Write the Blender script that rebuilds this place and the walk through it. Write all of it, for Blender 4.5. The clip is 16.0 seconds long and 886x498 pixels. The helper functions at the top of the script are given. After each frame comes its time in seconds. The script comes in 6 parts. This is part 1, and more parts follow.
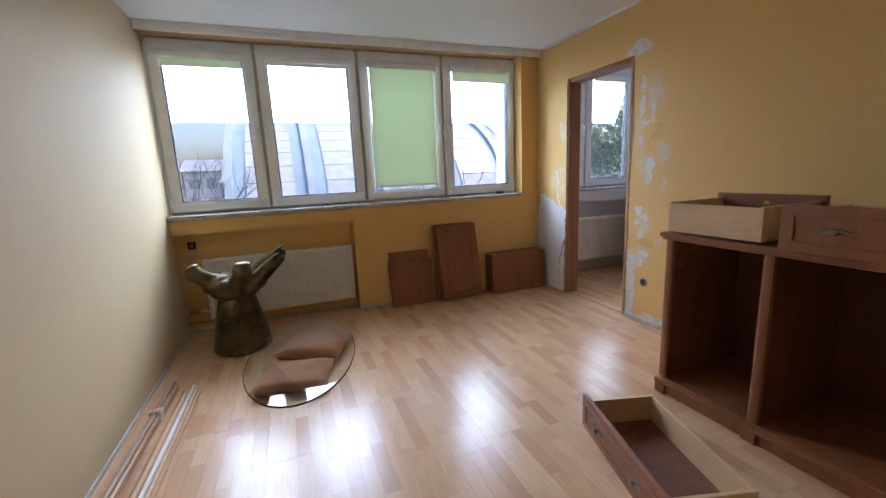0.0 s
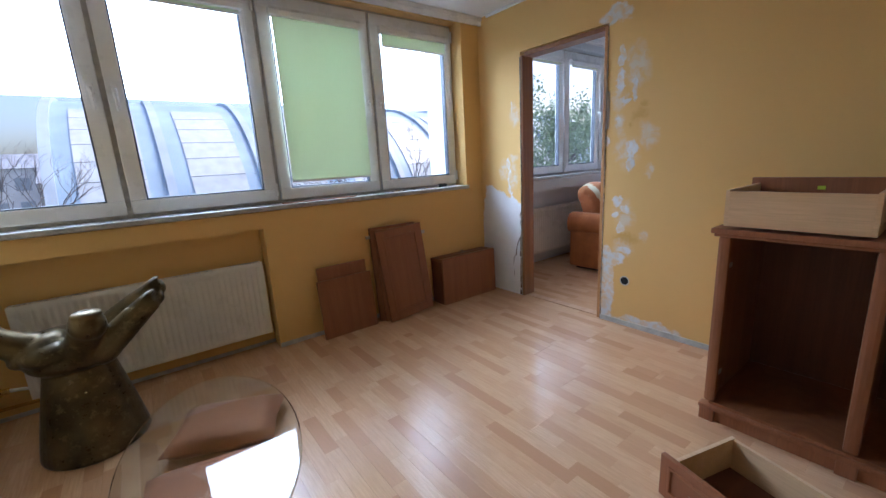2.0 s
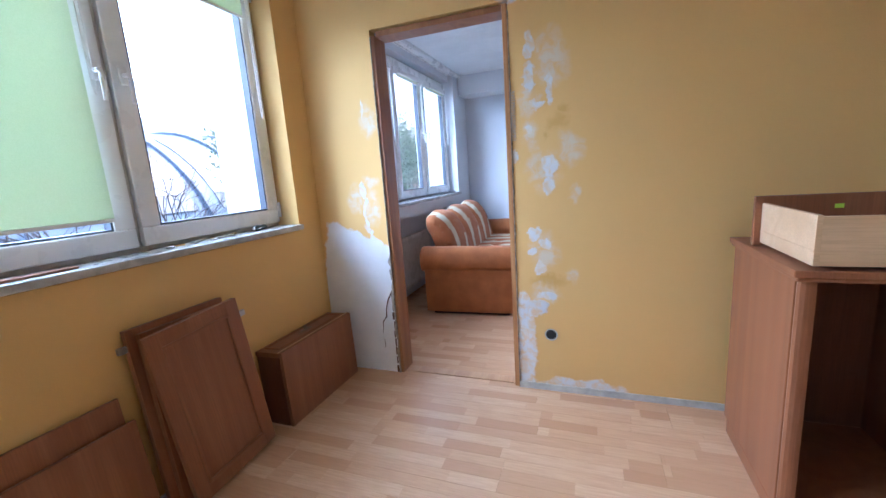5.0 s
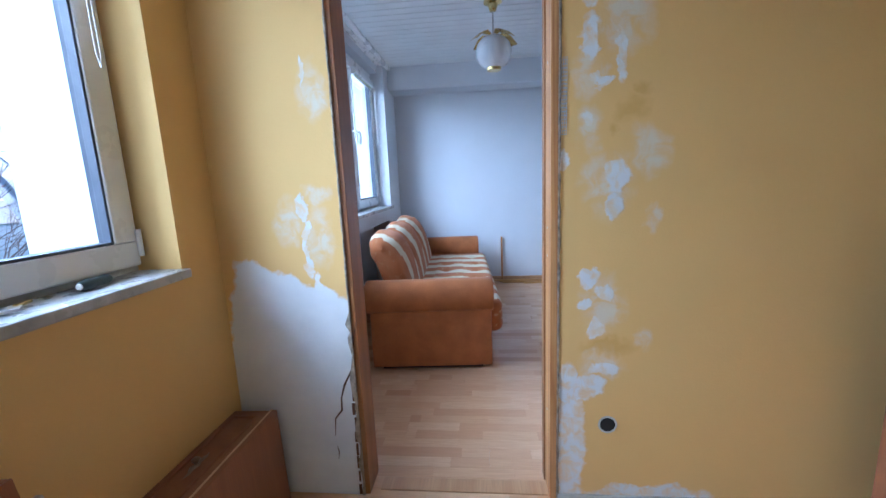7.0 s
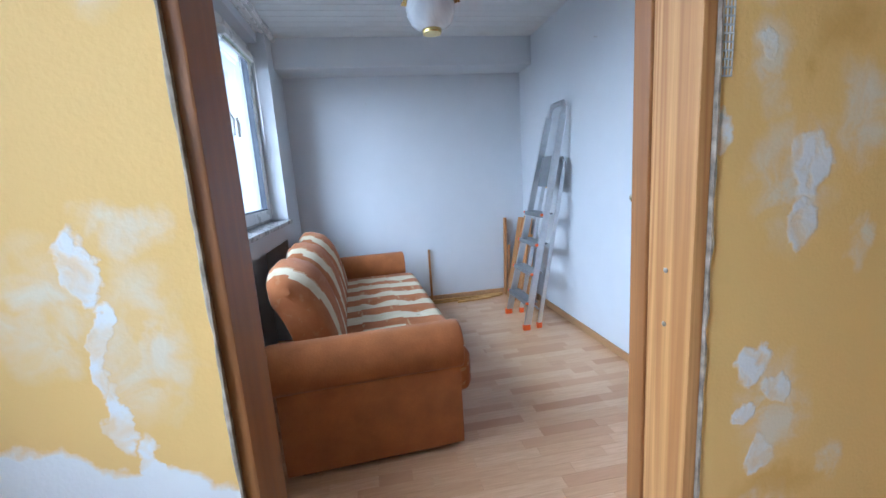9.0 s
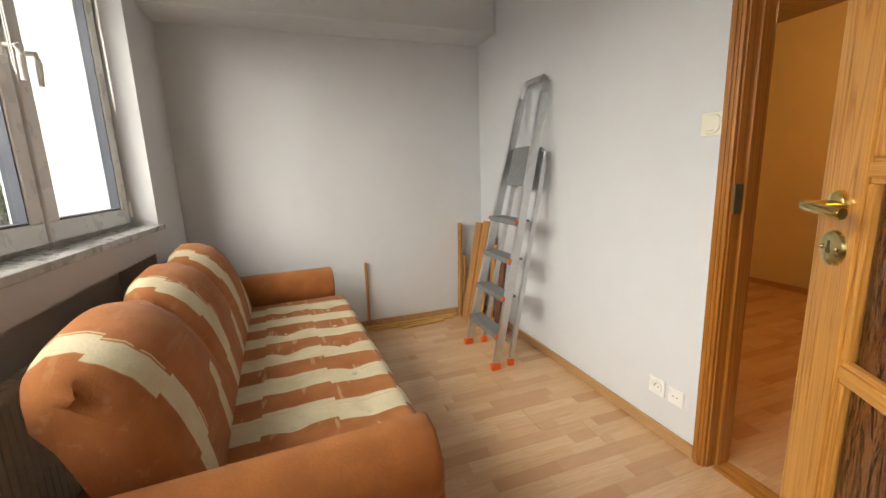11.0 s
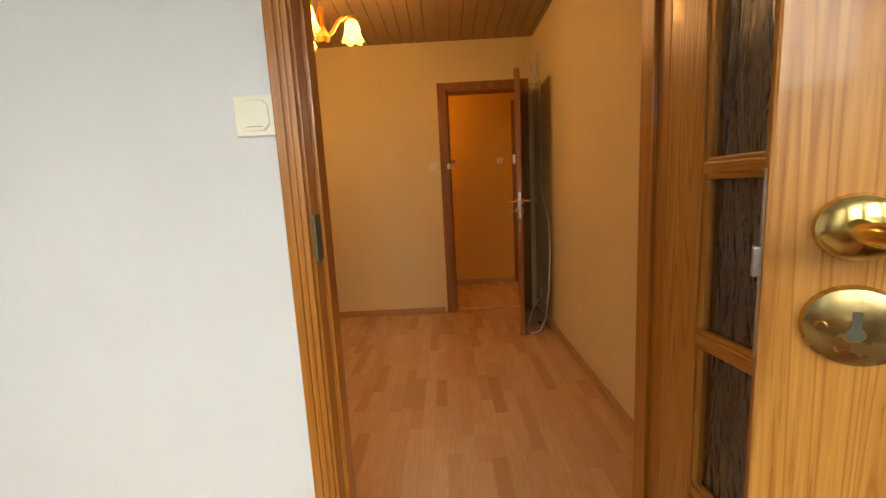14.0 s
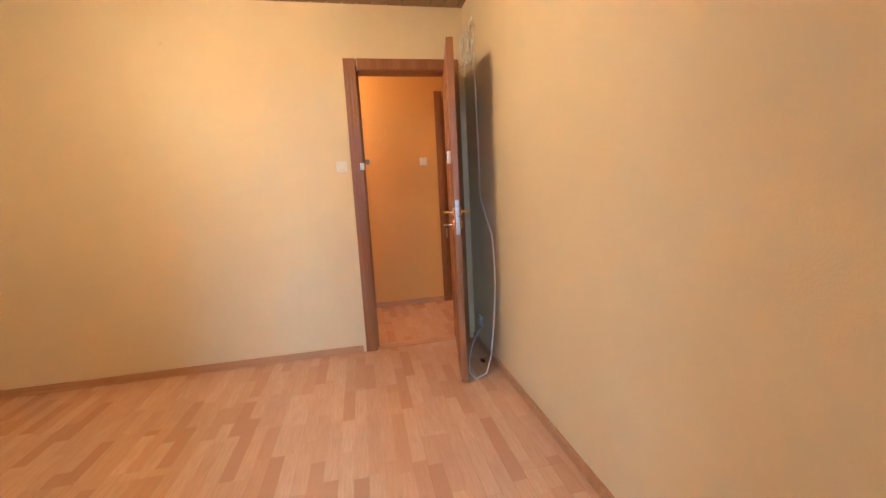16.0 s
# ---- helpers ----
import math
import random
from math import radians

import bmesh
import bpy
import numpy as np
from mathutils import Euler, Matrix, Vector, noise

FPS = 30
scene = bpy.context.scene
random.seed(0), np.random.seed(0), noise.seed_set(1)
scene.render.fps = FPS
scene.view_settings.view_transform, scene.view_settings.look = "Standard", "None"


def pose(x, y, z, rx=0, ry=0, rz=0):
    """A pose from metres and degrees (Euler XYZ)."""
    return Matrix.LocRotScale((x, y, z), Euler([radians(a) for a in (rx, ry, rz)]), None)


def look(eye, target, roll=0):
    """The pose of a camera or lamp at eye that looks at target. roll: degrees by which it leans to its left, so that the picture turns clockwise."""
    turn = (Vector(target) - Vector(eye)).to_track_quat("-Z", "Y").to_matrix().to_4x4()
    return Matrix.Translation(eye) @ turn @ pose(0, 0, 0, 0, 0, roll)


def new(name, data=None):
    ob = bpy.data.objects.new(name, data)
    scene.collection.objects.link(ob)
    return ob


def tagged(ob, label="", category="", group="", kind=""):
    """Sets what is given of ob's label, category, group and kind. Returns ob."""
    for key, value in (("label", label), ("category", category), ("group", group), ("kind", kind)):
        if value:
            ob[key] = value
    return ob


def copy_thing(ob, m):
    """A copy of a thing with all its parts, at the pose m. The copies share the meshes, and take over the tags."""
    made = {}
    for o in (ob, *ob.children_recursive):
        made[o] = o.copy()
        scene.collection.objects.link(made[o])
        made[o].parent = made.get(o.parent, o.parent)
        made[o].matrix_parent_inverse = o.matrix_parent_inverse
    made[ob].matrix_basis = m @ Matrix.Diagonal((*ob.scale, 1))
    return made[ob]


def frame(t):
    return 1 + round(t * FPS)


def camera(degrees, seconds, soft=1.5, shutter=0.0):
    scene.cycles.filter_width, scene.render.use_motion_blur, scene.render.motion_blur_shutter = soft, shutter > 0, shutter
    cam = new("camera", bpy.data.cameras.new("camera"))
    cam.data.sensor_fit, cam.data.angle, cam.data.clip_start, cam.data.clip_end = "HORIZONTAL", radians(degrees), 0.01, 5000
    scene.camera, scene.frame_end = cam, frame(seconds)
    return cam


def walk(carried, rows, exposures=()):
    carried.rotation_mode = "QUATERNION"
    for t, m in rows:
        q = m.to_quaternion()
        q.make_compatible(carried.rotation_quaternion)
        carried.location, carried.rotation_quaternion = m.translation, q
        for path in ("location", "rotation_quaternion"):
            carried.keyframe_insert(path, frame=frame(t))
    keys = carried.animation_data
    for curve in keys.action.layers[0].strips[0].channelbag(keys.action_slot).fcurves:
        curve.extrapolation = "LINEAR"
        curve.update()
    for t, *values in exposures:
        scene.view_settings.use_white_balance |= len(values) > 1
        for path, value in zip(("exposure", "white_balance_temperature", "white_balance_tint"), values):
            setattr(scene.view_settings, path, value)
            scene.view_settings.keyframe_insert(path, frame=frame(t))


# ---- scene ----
cam = camera(96.0, 16.0)
PATH = [
    (0, (0.832, 0.576, 1.229), (1.531, 2.412, 0.854), -2.6),
    (0.5, (0.82, 0.803, 1.234), (1.523, 2.635, 0.848), -2.7),
    (1, (0.805, 0.998, 1.218), (1.62, 2.778, 0.811), -2.7),
    (1.5, (0.762, 1.219, 1.215), (1.772, 2.892, 0.786), -3.2),
    (2, (0.737, 1.447, 1.211), (1.912, 3.007, 0.78), -3.2),
    (2.5, (0.76, 1.669, 1.198), (2.019, 3.162, 0.767), -3.1),
    (3, (0.793, 1.868, 1.209), (2.206, 3.211, 0.762), -3.1),
    (3.5, (0.854, 2.061, 1.198), (2.486, 3.124, 0.745), -3.0),
    (4, (0.949, 2.251, 1.21), (2.722, 3.079, 0.798), -3.0),
    (4.2, (1.0, 2.324, 1.211), (2.789, 3.127, 0.816), -3.2),
    (6.3, (1.712, 3.05, 1.235), (3.642, 3.458, 0.906), -3.7),
    (6.5, (1.791, 3.113, 1.242), (3.733, 3.466, 0.92), -3.3),
    (7, (1.956, 3.248, 1.233), (3.917, 3.445, 0.892), -2.5),
    (7.5, (2.135, 3.377, 1.231), (4.104, 3.361, 0.88), -2.3),
    (8, (2.324, 3.465, 1.231), (4.29, 3.386, 0.872), -2.6),
    (8.5, (2.549, 3.498, 1.235), (4.514, 3.355, 0.889), -3.6),
    (9, (2.774, 3.517, 1.237), (4.717, 3.198, 0.889), -3.8),
    (9.2, (2.869, 3.526, 1.219), (4.802, 3.13, 0.895), -2.6),
    (11.3, (3.682, 3.444, 1.202), (5.488, 2.678, 0.809), -2.0),
    (11.5, (3.748, 3.456, 1.19), (5.488, 2.547, 0.805), -2.1),
    (12, (3.901, 3.451, 1.17), (5.363, 2.133, 0.815), -1.3),
    (12.5, (4.017, 3.368, 1.156), (5.243, 1.814, 0.866), -1.1),
    (13, (4.128, 3.232, 1.17), (4.965, 1.436, 0.903), -1.8),
    (13.5, (4.198, 3.088, 1.173), (4.656, 1.157, 0.922), -2.1),
    (14, (4.285, 2.889, 1.176), (4.309, 0.911, 0.883), -3.0),
    (14.5, (4.313, 2.723, 1.18), (4.077, 0.767, 0.838), -3.3),
    (15, (4.334, 2.5, 1.187), (3.935, 0.568, 0.857), -3.8),
    (15.5, (4.313, 2.345, 1.16), (3.847, 0.433, 0.803), -3.5),
    (16, (4.276, 2.117, 1.2), (3.886, 0.178, 0.901), -3.0),
]
walk(cam, [(t, look(eye, target, roll)) for t, eye, target, roll in PATH],
     exposures=[(0, 1.85, 5600, 17), (2, 1.85, 5400, 17), (3.5, 2.4, 5200, 19), (4.2, 2.5, 5100, 19), (6.5, 2.1, 4850, 14), (9, 1.93, 5400, 13), (11.5, 1.8, 9300, 18), (12.5, 1.85, 9000, 16), (14, 1.9, 8800, 14), (14.8, 2.3, 9000, 8), (15.4, 2.9, 6300, 4), (16, 3.25, 4600, 6)])

# ---- light ----
world = bpy.data.worlds.new("sky")
scene.world = world
world.use_nodes = True
wn = world.node_tree.nodes
sky = wn.new("ShaderNodeTexSky")
sky.sky_type, sky.sun_disc = "NISHITA", False
sky.sun_elevation, sky.sun_rotation = radians(55), radians(80)
sky.dust_density, sky.air_density = 4.0, 1.0
world.node_tree.links.new(sky.outputs[0], wn["Background"].inputs[0])
wn["Background"].inputs[1].default_value = 0.08

sun = new("sun", bpy.data.lights.new("sun", "SUN"))
sun.data.energy, sun.data.angle, sun.data.color = 0.8, radians(25), (1, 0.95, 0.88)
sun.matrix_world = look((0, 0, 30), (-14, 2, 10))


def window_light(name, x0, x1, watts, spread, color):
    """The bright overcast sky before a row of windows."""
    lamp = new(name, bpy.data.lights.new(name, "AREA"))
    lamp.data.shape, lamp.data.size, lamp.data.size_y = "RECTANGLE", x1 - x0, 3.0
    lamp.data.energy, lamp.data.color, lamp.data.spread = watts, color, radians(spread)
    lamp.matrix_world = look(((x0 + x1) / 2, 7.0, 3.5), ((x0 + x1) / 2, 4.4, 2.4))


window_light("window_light_a", -1.0, 4.0, 185, 170, (0.76, 0.89, 1.0))
window_light("window_light_b", 3.2, 7.6, 68, 170, (0.76, 0.90, 0.98))


def bulb(x, y, z, watts, color, r=0.03):
    lamp = new("bulb_light", bpy.data.lights.new("bulb_light", "POINT"))
    lamp.data.energy, lamp.data.color, lamp.data.shadow_soft_size = watts, color, r
    lamp.location = (x, y, z)


WARM = (1.0, 0.64, 0.31)


# ---- materials ----
class Nodes:
    """A short way to write a node material."""

    def __init__(self, name, rough=0.6, metal=0.0):
        self.mat = bpy.data.materials.new(name)
        self.mat.use_nodes = True
        self.tree = self.mat.node_tree
        self.bsdf = self.tree.nodes["Principled BSDF"]
        self.bsdf.inputs["Roughness"].default_value = rough
        self.bsdf.inputs["Metallic"].default_value = metal
        self.place = self.tree.nodes.new("ShaderNodeTexCoord").outputs["Object"]

    def add(self, kind, ins=(), **props):
        n = self.tree.nodes.new("ShaderNode" + kind)
        for k, v in props.items():
            if k == "operation":
                n.operation = v
            elif k == "dims":
                n.noise_dimensions = v
            elif k == "blend":
                n.blend_type = v
            elif k == "wave":
                n.bands_direction = v
        for k, v in dict(ins).items():
            if isinstance(v, bpy.types.NodeSocket):
                self.tree.links.new(v, n.inputs[k])
            else:
                n.inputs[k].default_value = v
        return n

    def math(self, op, a, b=0.0, c=0.0):
        return self.add("Math", {0: a, 1: b, 2: c}, operation=op).outputs[0]

    def scaled(self, s, place=None):
        n = self.add("Mapping", {"Vector": place or self.place, "Scale": s})
        return n.outputs[0]

    def noise(self, scale, detail=3.0, rough=0.55, place=None, distort=0.0):
        return self.add("TexNoise", {"Vector": place or self.place, "Scale": scale, "Detail": detail, "Roughness": rough, "Distortion": distort}).outputs["Fac"]

    def ramp(self, fac, stops):
        n = self.add("ValToRGB", {"Fac": fac})
        e = n.color_ramp.elements
        while len(e) < len(stops):
            e.new(0.5)
        for s, (p, c) in zip(e, stops):
            s.position, s.color = p, (*c, 1) if len(c) == 3 else c
        return n.outputs["Color"]

    def mix(self, fac, a, b, blend="MIX"):
        n = self.tree.nodes.new("ShaderNodeMix")
        n.data_type, n.blend_type = "RGBA", blend
        for i, v in ((0, fac), (6, a), (7, b)):
            if isinstance(v, bpy.types.NodeSocket):
                self.tree.links.new(v, n.inputs[i])
            else:
                n.inputs[i].default_value = v if i == 0 else (*v, 1)
        return n.outputs[2]

    def out(self, color=None, rough=None, bump=None, strength=0.2, dist=0.01):
        for key, v in (("Base Color", color), ("Roughness", rough)):
            if isinstance(v, bpy.types.NodeSocket):
                self.tree.links.new(v, self.bsdf.inputs[key])
            elif v is not None:
                self.bsdf.inputs[key].default_value = (*v, 1) if key == "Base Color" else v
        if bump is not None:
            b = self.add("Bump", {"Height": bump, "Strength": strength, "Distance": dist})
            self.tree.links.new(b.outputs[0], self.bsdf.inputs["Normal"])
        return self.mat


def sh(c, k):
    return tuple(min(1, v * k) for v in c)


def plain(name, color, rough=0.5, metal=0.0, vary=0.12, scale=6.0, bump=0.1, fine=90.0):
    n = Nodes(name, rough, metal)
    col = n.ramp(n.noise(scale, 4), [(0.3, sh(color, 1 - vary)), (0.7, sh(color, 1 + vary))])
    r = n.add("MapRange", {0: n.noise(scale * 2.3, 3), 1: 0.3, 2: 0.7, 3: max(0.02, rough - 0.08), 4: min(1, rough + 0.08)}).outputs[0]
    return n.out(col, r, n.noise(fine, 3), bump, 0.002)


def paint(name, color, dirt=0.1):
    """Roller-painted plaster, with soft stains."""
    n = Nodes(name, 0.75)
    big = n.noise(1.1, 3)
    mid = n.noise(5.0, 4)
    col = n.mix(n.math("MULTIPLY", big, dirt * 2), sh(color, 1.03), sh(color, 0.86))
    col = n.mix(n.ramp(mid, [(0.35, (0, 0, 0)), (0.75, (0.35, 0.35, 0.35))]), col, sh(color, 0.93))
    return n.out(col, None, n.math("ADD", n.noise(160, 3), n.math("MULTIPLY", mid, 0.6)), 0.22, 0.003)


def wood(name, dark, light, rough=0.4, along="Z", ring=1.0, fine=1.0, coat=0.0, count=7.0, crisp=1.5, run=0.3):
    """Wood with its grain along one axis of the object."""
    n = Nodes(name, rough)
    s = {"X": (run, 9, 9), "Y": (9, run, 9), "Z": (9, 9, run)}[along]
    rnd = n.add("ObjectInfo").outputs["Random"]
    off = n.add("VectorMath", {0: n.place, 1: n.add("CombineXYZ", {0: n.math("MULTIPLY", rnd, 7.0), 1: n.math("MULTIPLY", rnd, 13.0), 2: n.math("MULTIPLY", rnd, 5.0)}).outputs[0]}, operation="ADD").outputs[0]
    m = n.scaled(tuple(v * ring for v in s), off)
    bands = n.math("FRACT", n.math("MULTIPLY", n.noise(0.9, 2, 0.5, m, 0.3), count))
    band = n.math("PINGPONG", bands, 0.5)
    grain = n.noise(9.0 * fine, 5, 0.65, n.scaled(tuple(v * 2.2 for v in s), off))
    col = n.mix(n.math("MINIMUM", n.math("MULTIPLY", band, crisp), 1.0), dark, light)
    col = n.mix(n.ramp(grain, [(0.35, (0.55, 0.55, 0.55)), (0.62, (0, 0, 0))]), col, sh(dark, 0.8))
    n.bsdf.inputs["Coat Weight"].default_value = coat
    return n.out(col, n.add("MapRange", {0: grain, 1: 0.2, 2: 0.8, 3: rough - 0.07, 4: rough + 0.1}).outputs[0], grain, 0.12, 0.001)


YELLOW = (0.76, 0.49, 0.168)
M = {}
M["yellow"] = paint("yellow paint", YELLOW, 0.12)
M["hall_paint"] = paint("hall paint", (0.72, 0.43, 0.11), 0.12)
M["cream"] = paint("cream yellow paint", (0.75, 0.62, 0.36), 0.14)
M["beige"] = paint("beige yellow paint", (0.66, 0.51, 0.29), 0.14)
M["grey"] = paint("pale grey paint", (0.66, 0.68, 0.70), 0.1)
M["white_ceiling"] = paint("white ceiling paint", (0.80, 0.82, 0.82), 0.06)
M["facade"] = paint("white render", (0.75, 0.76, 0.76), 0.1)
M["pvc"] = plain("white plastic", (0.80, 0.81, 0.80), 0.3, 0, 0.02, 3, 0.03)
M["pvc_dirty"] = plain("dusty plastic", (0.52, 0.50, 0.46), 0.6, 0, 0.2, 20, 0.1)
M["enamel"] = plain("white enamel", (0.78, 0.77, 0.72), 0.3, 0, 0.02, 3, 0.02)
M["gasket"] = plain("dark seal", (0.06, 0.07, 0.09), 0.6)
M["brown"] = wood("cherry veneer", (0.265, 0.098, 0.040), (0.35, 0.138, 0.058), 0.42, "Z", 0.5)
# darker brown for inner panels, drawer bases, box sides and one leaning board
M["brown_dark"] = wood("darker brown wood", (0.17, 0.056, 0.026), (0.23, 0.082, 0.038), 0.5, "Z", 0.5)
M["birch"] = wood("pale drawer wood", (0.66, 0.43, 0.23), (0.75, 0.53, 0.31), 0.5, "X", 0.4)
M["frame_brown"] = wood("stained frame", (0.27, 0.11, 0.035), (0.40, 0.18, 0.06), 0.4, "Z", 0.6)
M["pine"] = wood("varnished pine", (0.37, 0.135, 0.024), (0.56, 0.255, 0.062), 0.3, "Z", 1.7, 1.2, 0.35, 32.0, 4.6, 0.24)
M["pine_x"] = wood("varnished pine across", (0.37, 0.135, 0.024), (0.56, 0.255, 0.062), 0.3, "X", 1.7, 1.2, 0.35, 32.0, 4.6, 0.24)
M["pine_frame"] = wood("varnished pine casing", (0.36, 0.12, 0.018), (0.50, 0.195, 0.038), 0.3, "Z", 1.5, 1.0, 0.35, 16.0, 2.6, 0.1)
M["pine_frame_x"] = wood("varnished pine casing across", (0.36, 0.12, 0.018), (0.50, 0.195, 0.038), 0.3, "X", 1.5, 1.0, 0.35, 16.0, 2.6, 0.1)
M["raw_pine"] = wood("raw pine", (0.40, 0.17, 0.05), (0.59, 0.31, 0.115), 0.5, "Z", 1.6, 0.8, 0.0, 9.0, 2.6, 0.16)
M["skirting"] = wood("beech skirting", (0.50, 0.27, 0.12), (0.62, 0.37, 0.18), 0.4, "X", 0.6)
M["brass"] = plain("polished brass", (0.78, 0.58, 0.22), 0.16, 1.0, 0.06, 20, 0.05)
M["brass_aged"] = plain("aged brass", (0.55, 0.43, 0.20), 0.24, 1.0, 0.12, 24, 0.05)
M["steel"] = plain("steel", (0.55, 0.54, 0.52), 0.35, 1.0, 0.1, 30, 0.05)
M["alu"] = plain("brushed aluminium", (0.62, 0.63, 0.64), 0.38, 1.0, 0.06, 30, 0.06)
M["tread"] = plain("grey tread", (0.22, 0.23, 0.24), 0.55, 0.3, 0.1, 30, 0.1)
M["orange"] = plain("orange plastic", (0.85, 0.13, 0.02), 0.45)
M["plastic"] = plain("ivory plastic", (0.80, 0.78, 0.66), 0.35, 0, 0.02)
M["white_plastic"] = plain("white switch plastic", (0.82, 0.82, 0.80), 0.3, 0, 0.02)
M["black"] = plain("black hole", (0.012, 0.012, 0.012), 0.8)
M["plaster"] = plain("grey plaster", (0.55, 0.54, 0.50), 0.9, 0, 0.2, 14, 0.6, 60)
M["cable"] = plain("white cable", (0.78, 0.76, 0.68), 0.4, 0, 0.03)
M["marble"] = plain("grey marble", (0.44, 0.44, 0.43), 0.3, 0, 0.25, 11, 0.02)
M["rubber"] = plain("dark green rubber", (0.03, 0.05, 0.05), 0.5)
M["paper"] = plain("paper", (0.7, 0.66, 0.62), 0.8)


def glass(name, tint=(1, 1, 1), rough=0.0):
    n = Nodes(name, rough)
    n.bsdf.inputs["Transmission Weight"].default_value = 1.0
    n.bsdf.inputs["IOR"].default_value = 1.45
    return n.out(tint)


M["glass"] = glass("window glass")
M["table_glass"] = glass("table glass", (0.93, 0.98, 0.97))


def filler_wall():
    """Yellow paint with crisp white filler, thin skim coats and bare plaster round the doorway."""
    n = Nodes("patched yellow paint", 0.75)
    soft_warp = n.add("TexNoise", {"Vector": n.place, "Scale": 11.0, "Detail": 2.0}).outputs["Color"]
    fine_warp = n.add("TexNoise", {"Vector": n.place, "Scale": 42.0, "Detail": 3.0}).outputs["Color"]

    def moved(place, warp, amount):
        centred = n.add("VectorMath", {0: warp, 1: (0.5, 0.5, 0.5)}, operation="SUBTRACT").outputs[0]
        sized = n.add("VectorMath", {0: centred, 1: (amount, amount, amount)}, operation="MULTIPLY").outputs[0]
        return n.add("VectorMath", {0: place, 1: sized}, operation="ADD").outputs[0]

    bent = moved(moved(n.place, soft_warp, 0.085), fine_warp, 0.035)
    sep = n.add("SeparateXYZ", {0: bent})
    y, z = sep.outputs[1], sep.outputs[2]

    def union(blobs):
        total = None
        for cy, cz, ry, rz in blobs:
            off = n.add("VectorMath", {0: bent, 1: (XD_FACE, cy, cz)}, operation="SUBTRACT").outputs[0]
            off = n.add("VectorMath", {0: off, 1: (0.0, 1 / ry, 1 / rz)}, operation="MULTIPLY").outputs[0]
            d = n.add("VectorMath", {0: off}, operation="LENGTH").outputs["Value"]
            total = d if total is None else n.math("MINIMUM", total, d)
        return total

    filler = union([(2.89, 1.80, 0.03, 0.07), (2.895, 1.65, 0.035, 0.075), (2.80, 1.60, 0.022, 0.09), (2.985, 1.28, 0.034, 0.045), (2.80, 1.225, 0.045, 0.055), (2.81, 1.13, 0.034, 0.05),
                    (2.883, 0.88, 0.036, 0.038), (2.83, 0.825, 0.035, 0.03), (2.855, 0.70, 0.034, 0.045), (2.885, 0.47, 0.068, 0.055), (2.824, 0.545, 0.05, 0.03)])
    more = union([(2.96, 0.50, 0.045, 0.09), (2.945, 0.22, 0.072, 0.26), (2.66, 0.035, 0.24, 0.055), (2.905, 0.79, 0.024, 0.024), (2.86, 1.53, 0.034, 0.014), (2.90, 1.40, 0.024, 0.03), (2.94, 2.05, 0.12, 0.06),
                  (3.89, 1.15, 0.018, 0.05), (3.877, 1.05, 0.013, 0.07), (3.867, 0.95, 0.012, 0.06), (3.85, 0.86, 0.014, 0.06), (3.84, 1.61, 0.009, 0.05)])
    skim = union([(2.70, 1.30, 0.075, 0.095), (2.80, 1.72, 0.10, 0.15), (2.69, 1.08, 0.03, 0.06), (2.70, 0.655, 0.036, 0.04), (2.84, 0.78, 0.09, 0.13), (2.83, 1.2, 0.10, 0.13), (2.89, 1.38, 0.05, 0.08)])
    skim_more = union([(2.84, 0.56, 0.09, 0.07), (2.90, 1.55, 0.06, 0.09), (3.935, 1.10, 0.06, 0.10), (3.83, 1.20, 0.06, 0.04), (3.83, 1.05, 0.06, 0.13), (3.81, 1.55, 0.06, 0.11)])
    stain = union([(2.77, 1.43, 0.05, 0.05), (2.74, 1.49, 0.03, 0.03), (2.81, 1.37, 0.02, 0.025), (2.82, 0.63, 0.10, 0.03)])
    # the stripped lower part between the corner and the doorway
    line = n.math("ADD", 0.975, n.math("MULTIPLY", 0.44, n.math("MINIMUM", n.math("SUBTRACT", y, 4.10), 0.0)))
    low = n.math("MULTIPLY", n.math("SUBTRACT", line, z), 28.0)
    side = n.math("MULTIPLY", n.math("SUBTRACT", n.math("ADD", 4.17, n.math("MULTIPLY", 0.17, n.math("SUBTRACT", 0.98, z))), y), 28.0)
    bare = n.math("MINIMUM", n.math("MINIMUM", low, side), n.math("MULTIPLY", n.math("SUBTRACT", y, 3.5), 28.0))
    white = n.add("MapRange", {0: n.math("MINIMUM", filler, more), 1: 1.02, 2: 0.80}).outputs[0]
    white = n.math("MULTIPLY", white, n.add("MapRange", {0: n.noise(22, 3, 0.55, None, 0.5), 1: 0.36, 2: 0.56, 3: 0.35, 4: 1.0}).outputs[0])
    white = n.math("MAXIMUM", white, n.add("MapRange", {0: bare, 1: -0.1, 2: 0.35}).outputs[0])
    thin = n.add("MapRange", {0: n.math("MINIMUM", skim, skim_more), 1: 1.05, 2: 0.45}).outputs[0]
    patchy = n.add("MapRange", {0: n.noise(16, 3, 0.55, None, 0.6), 1: 0.38, 2: 0.62, 3: 0.12, 4: 0.8}).outputs[0]
    col = n.mix(n.math("MULTIPLY", n.noise(1.1, 3), 0.24), sh(YELLOW, 1.03), sh(YELLOW, 0.86))
    col = n.mix(n.math("MULTIPLY", n.add("MapRange", {0: stain, 1: 1.1, 2: 0.3}).outputs[0], 0.55), col, (0.60, 0.33, 0.06))
    col = n.mix(n.math("MULTIPLY", thin, patchy), col, (0.72, 0.66, 0.54))
    col = n.mix(white, col, n.ramp(n.noise(5, 4), [(0.3, (0.70, 0.70, 0.70)), (0.7, (0.80, 0.80, 0.79))]))
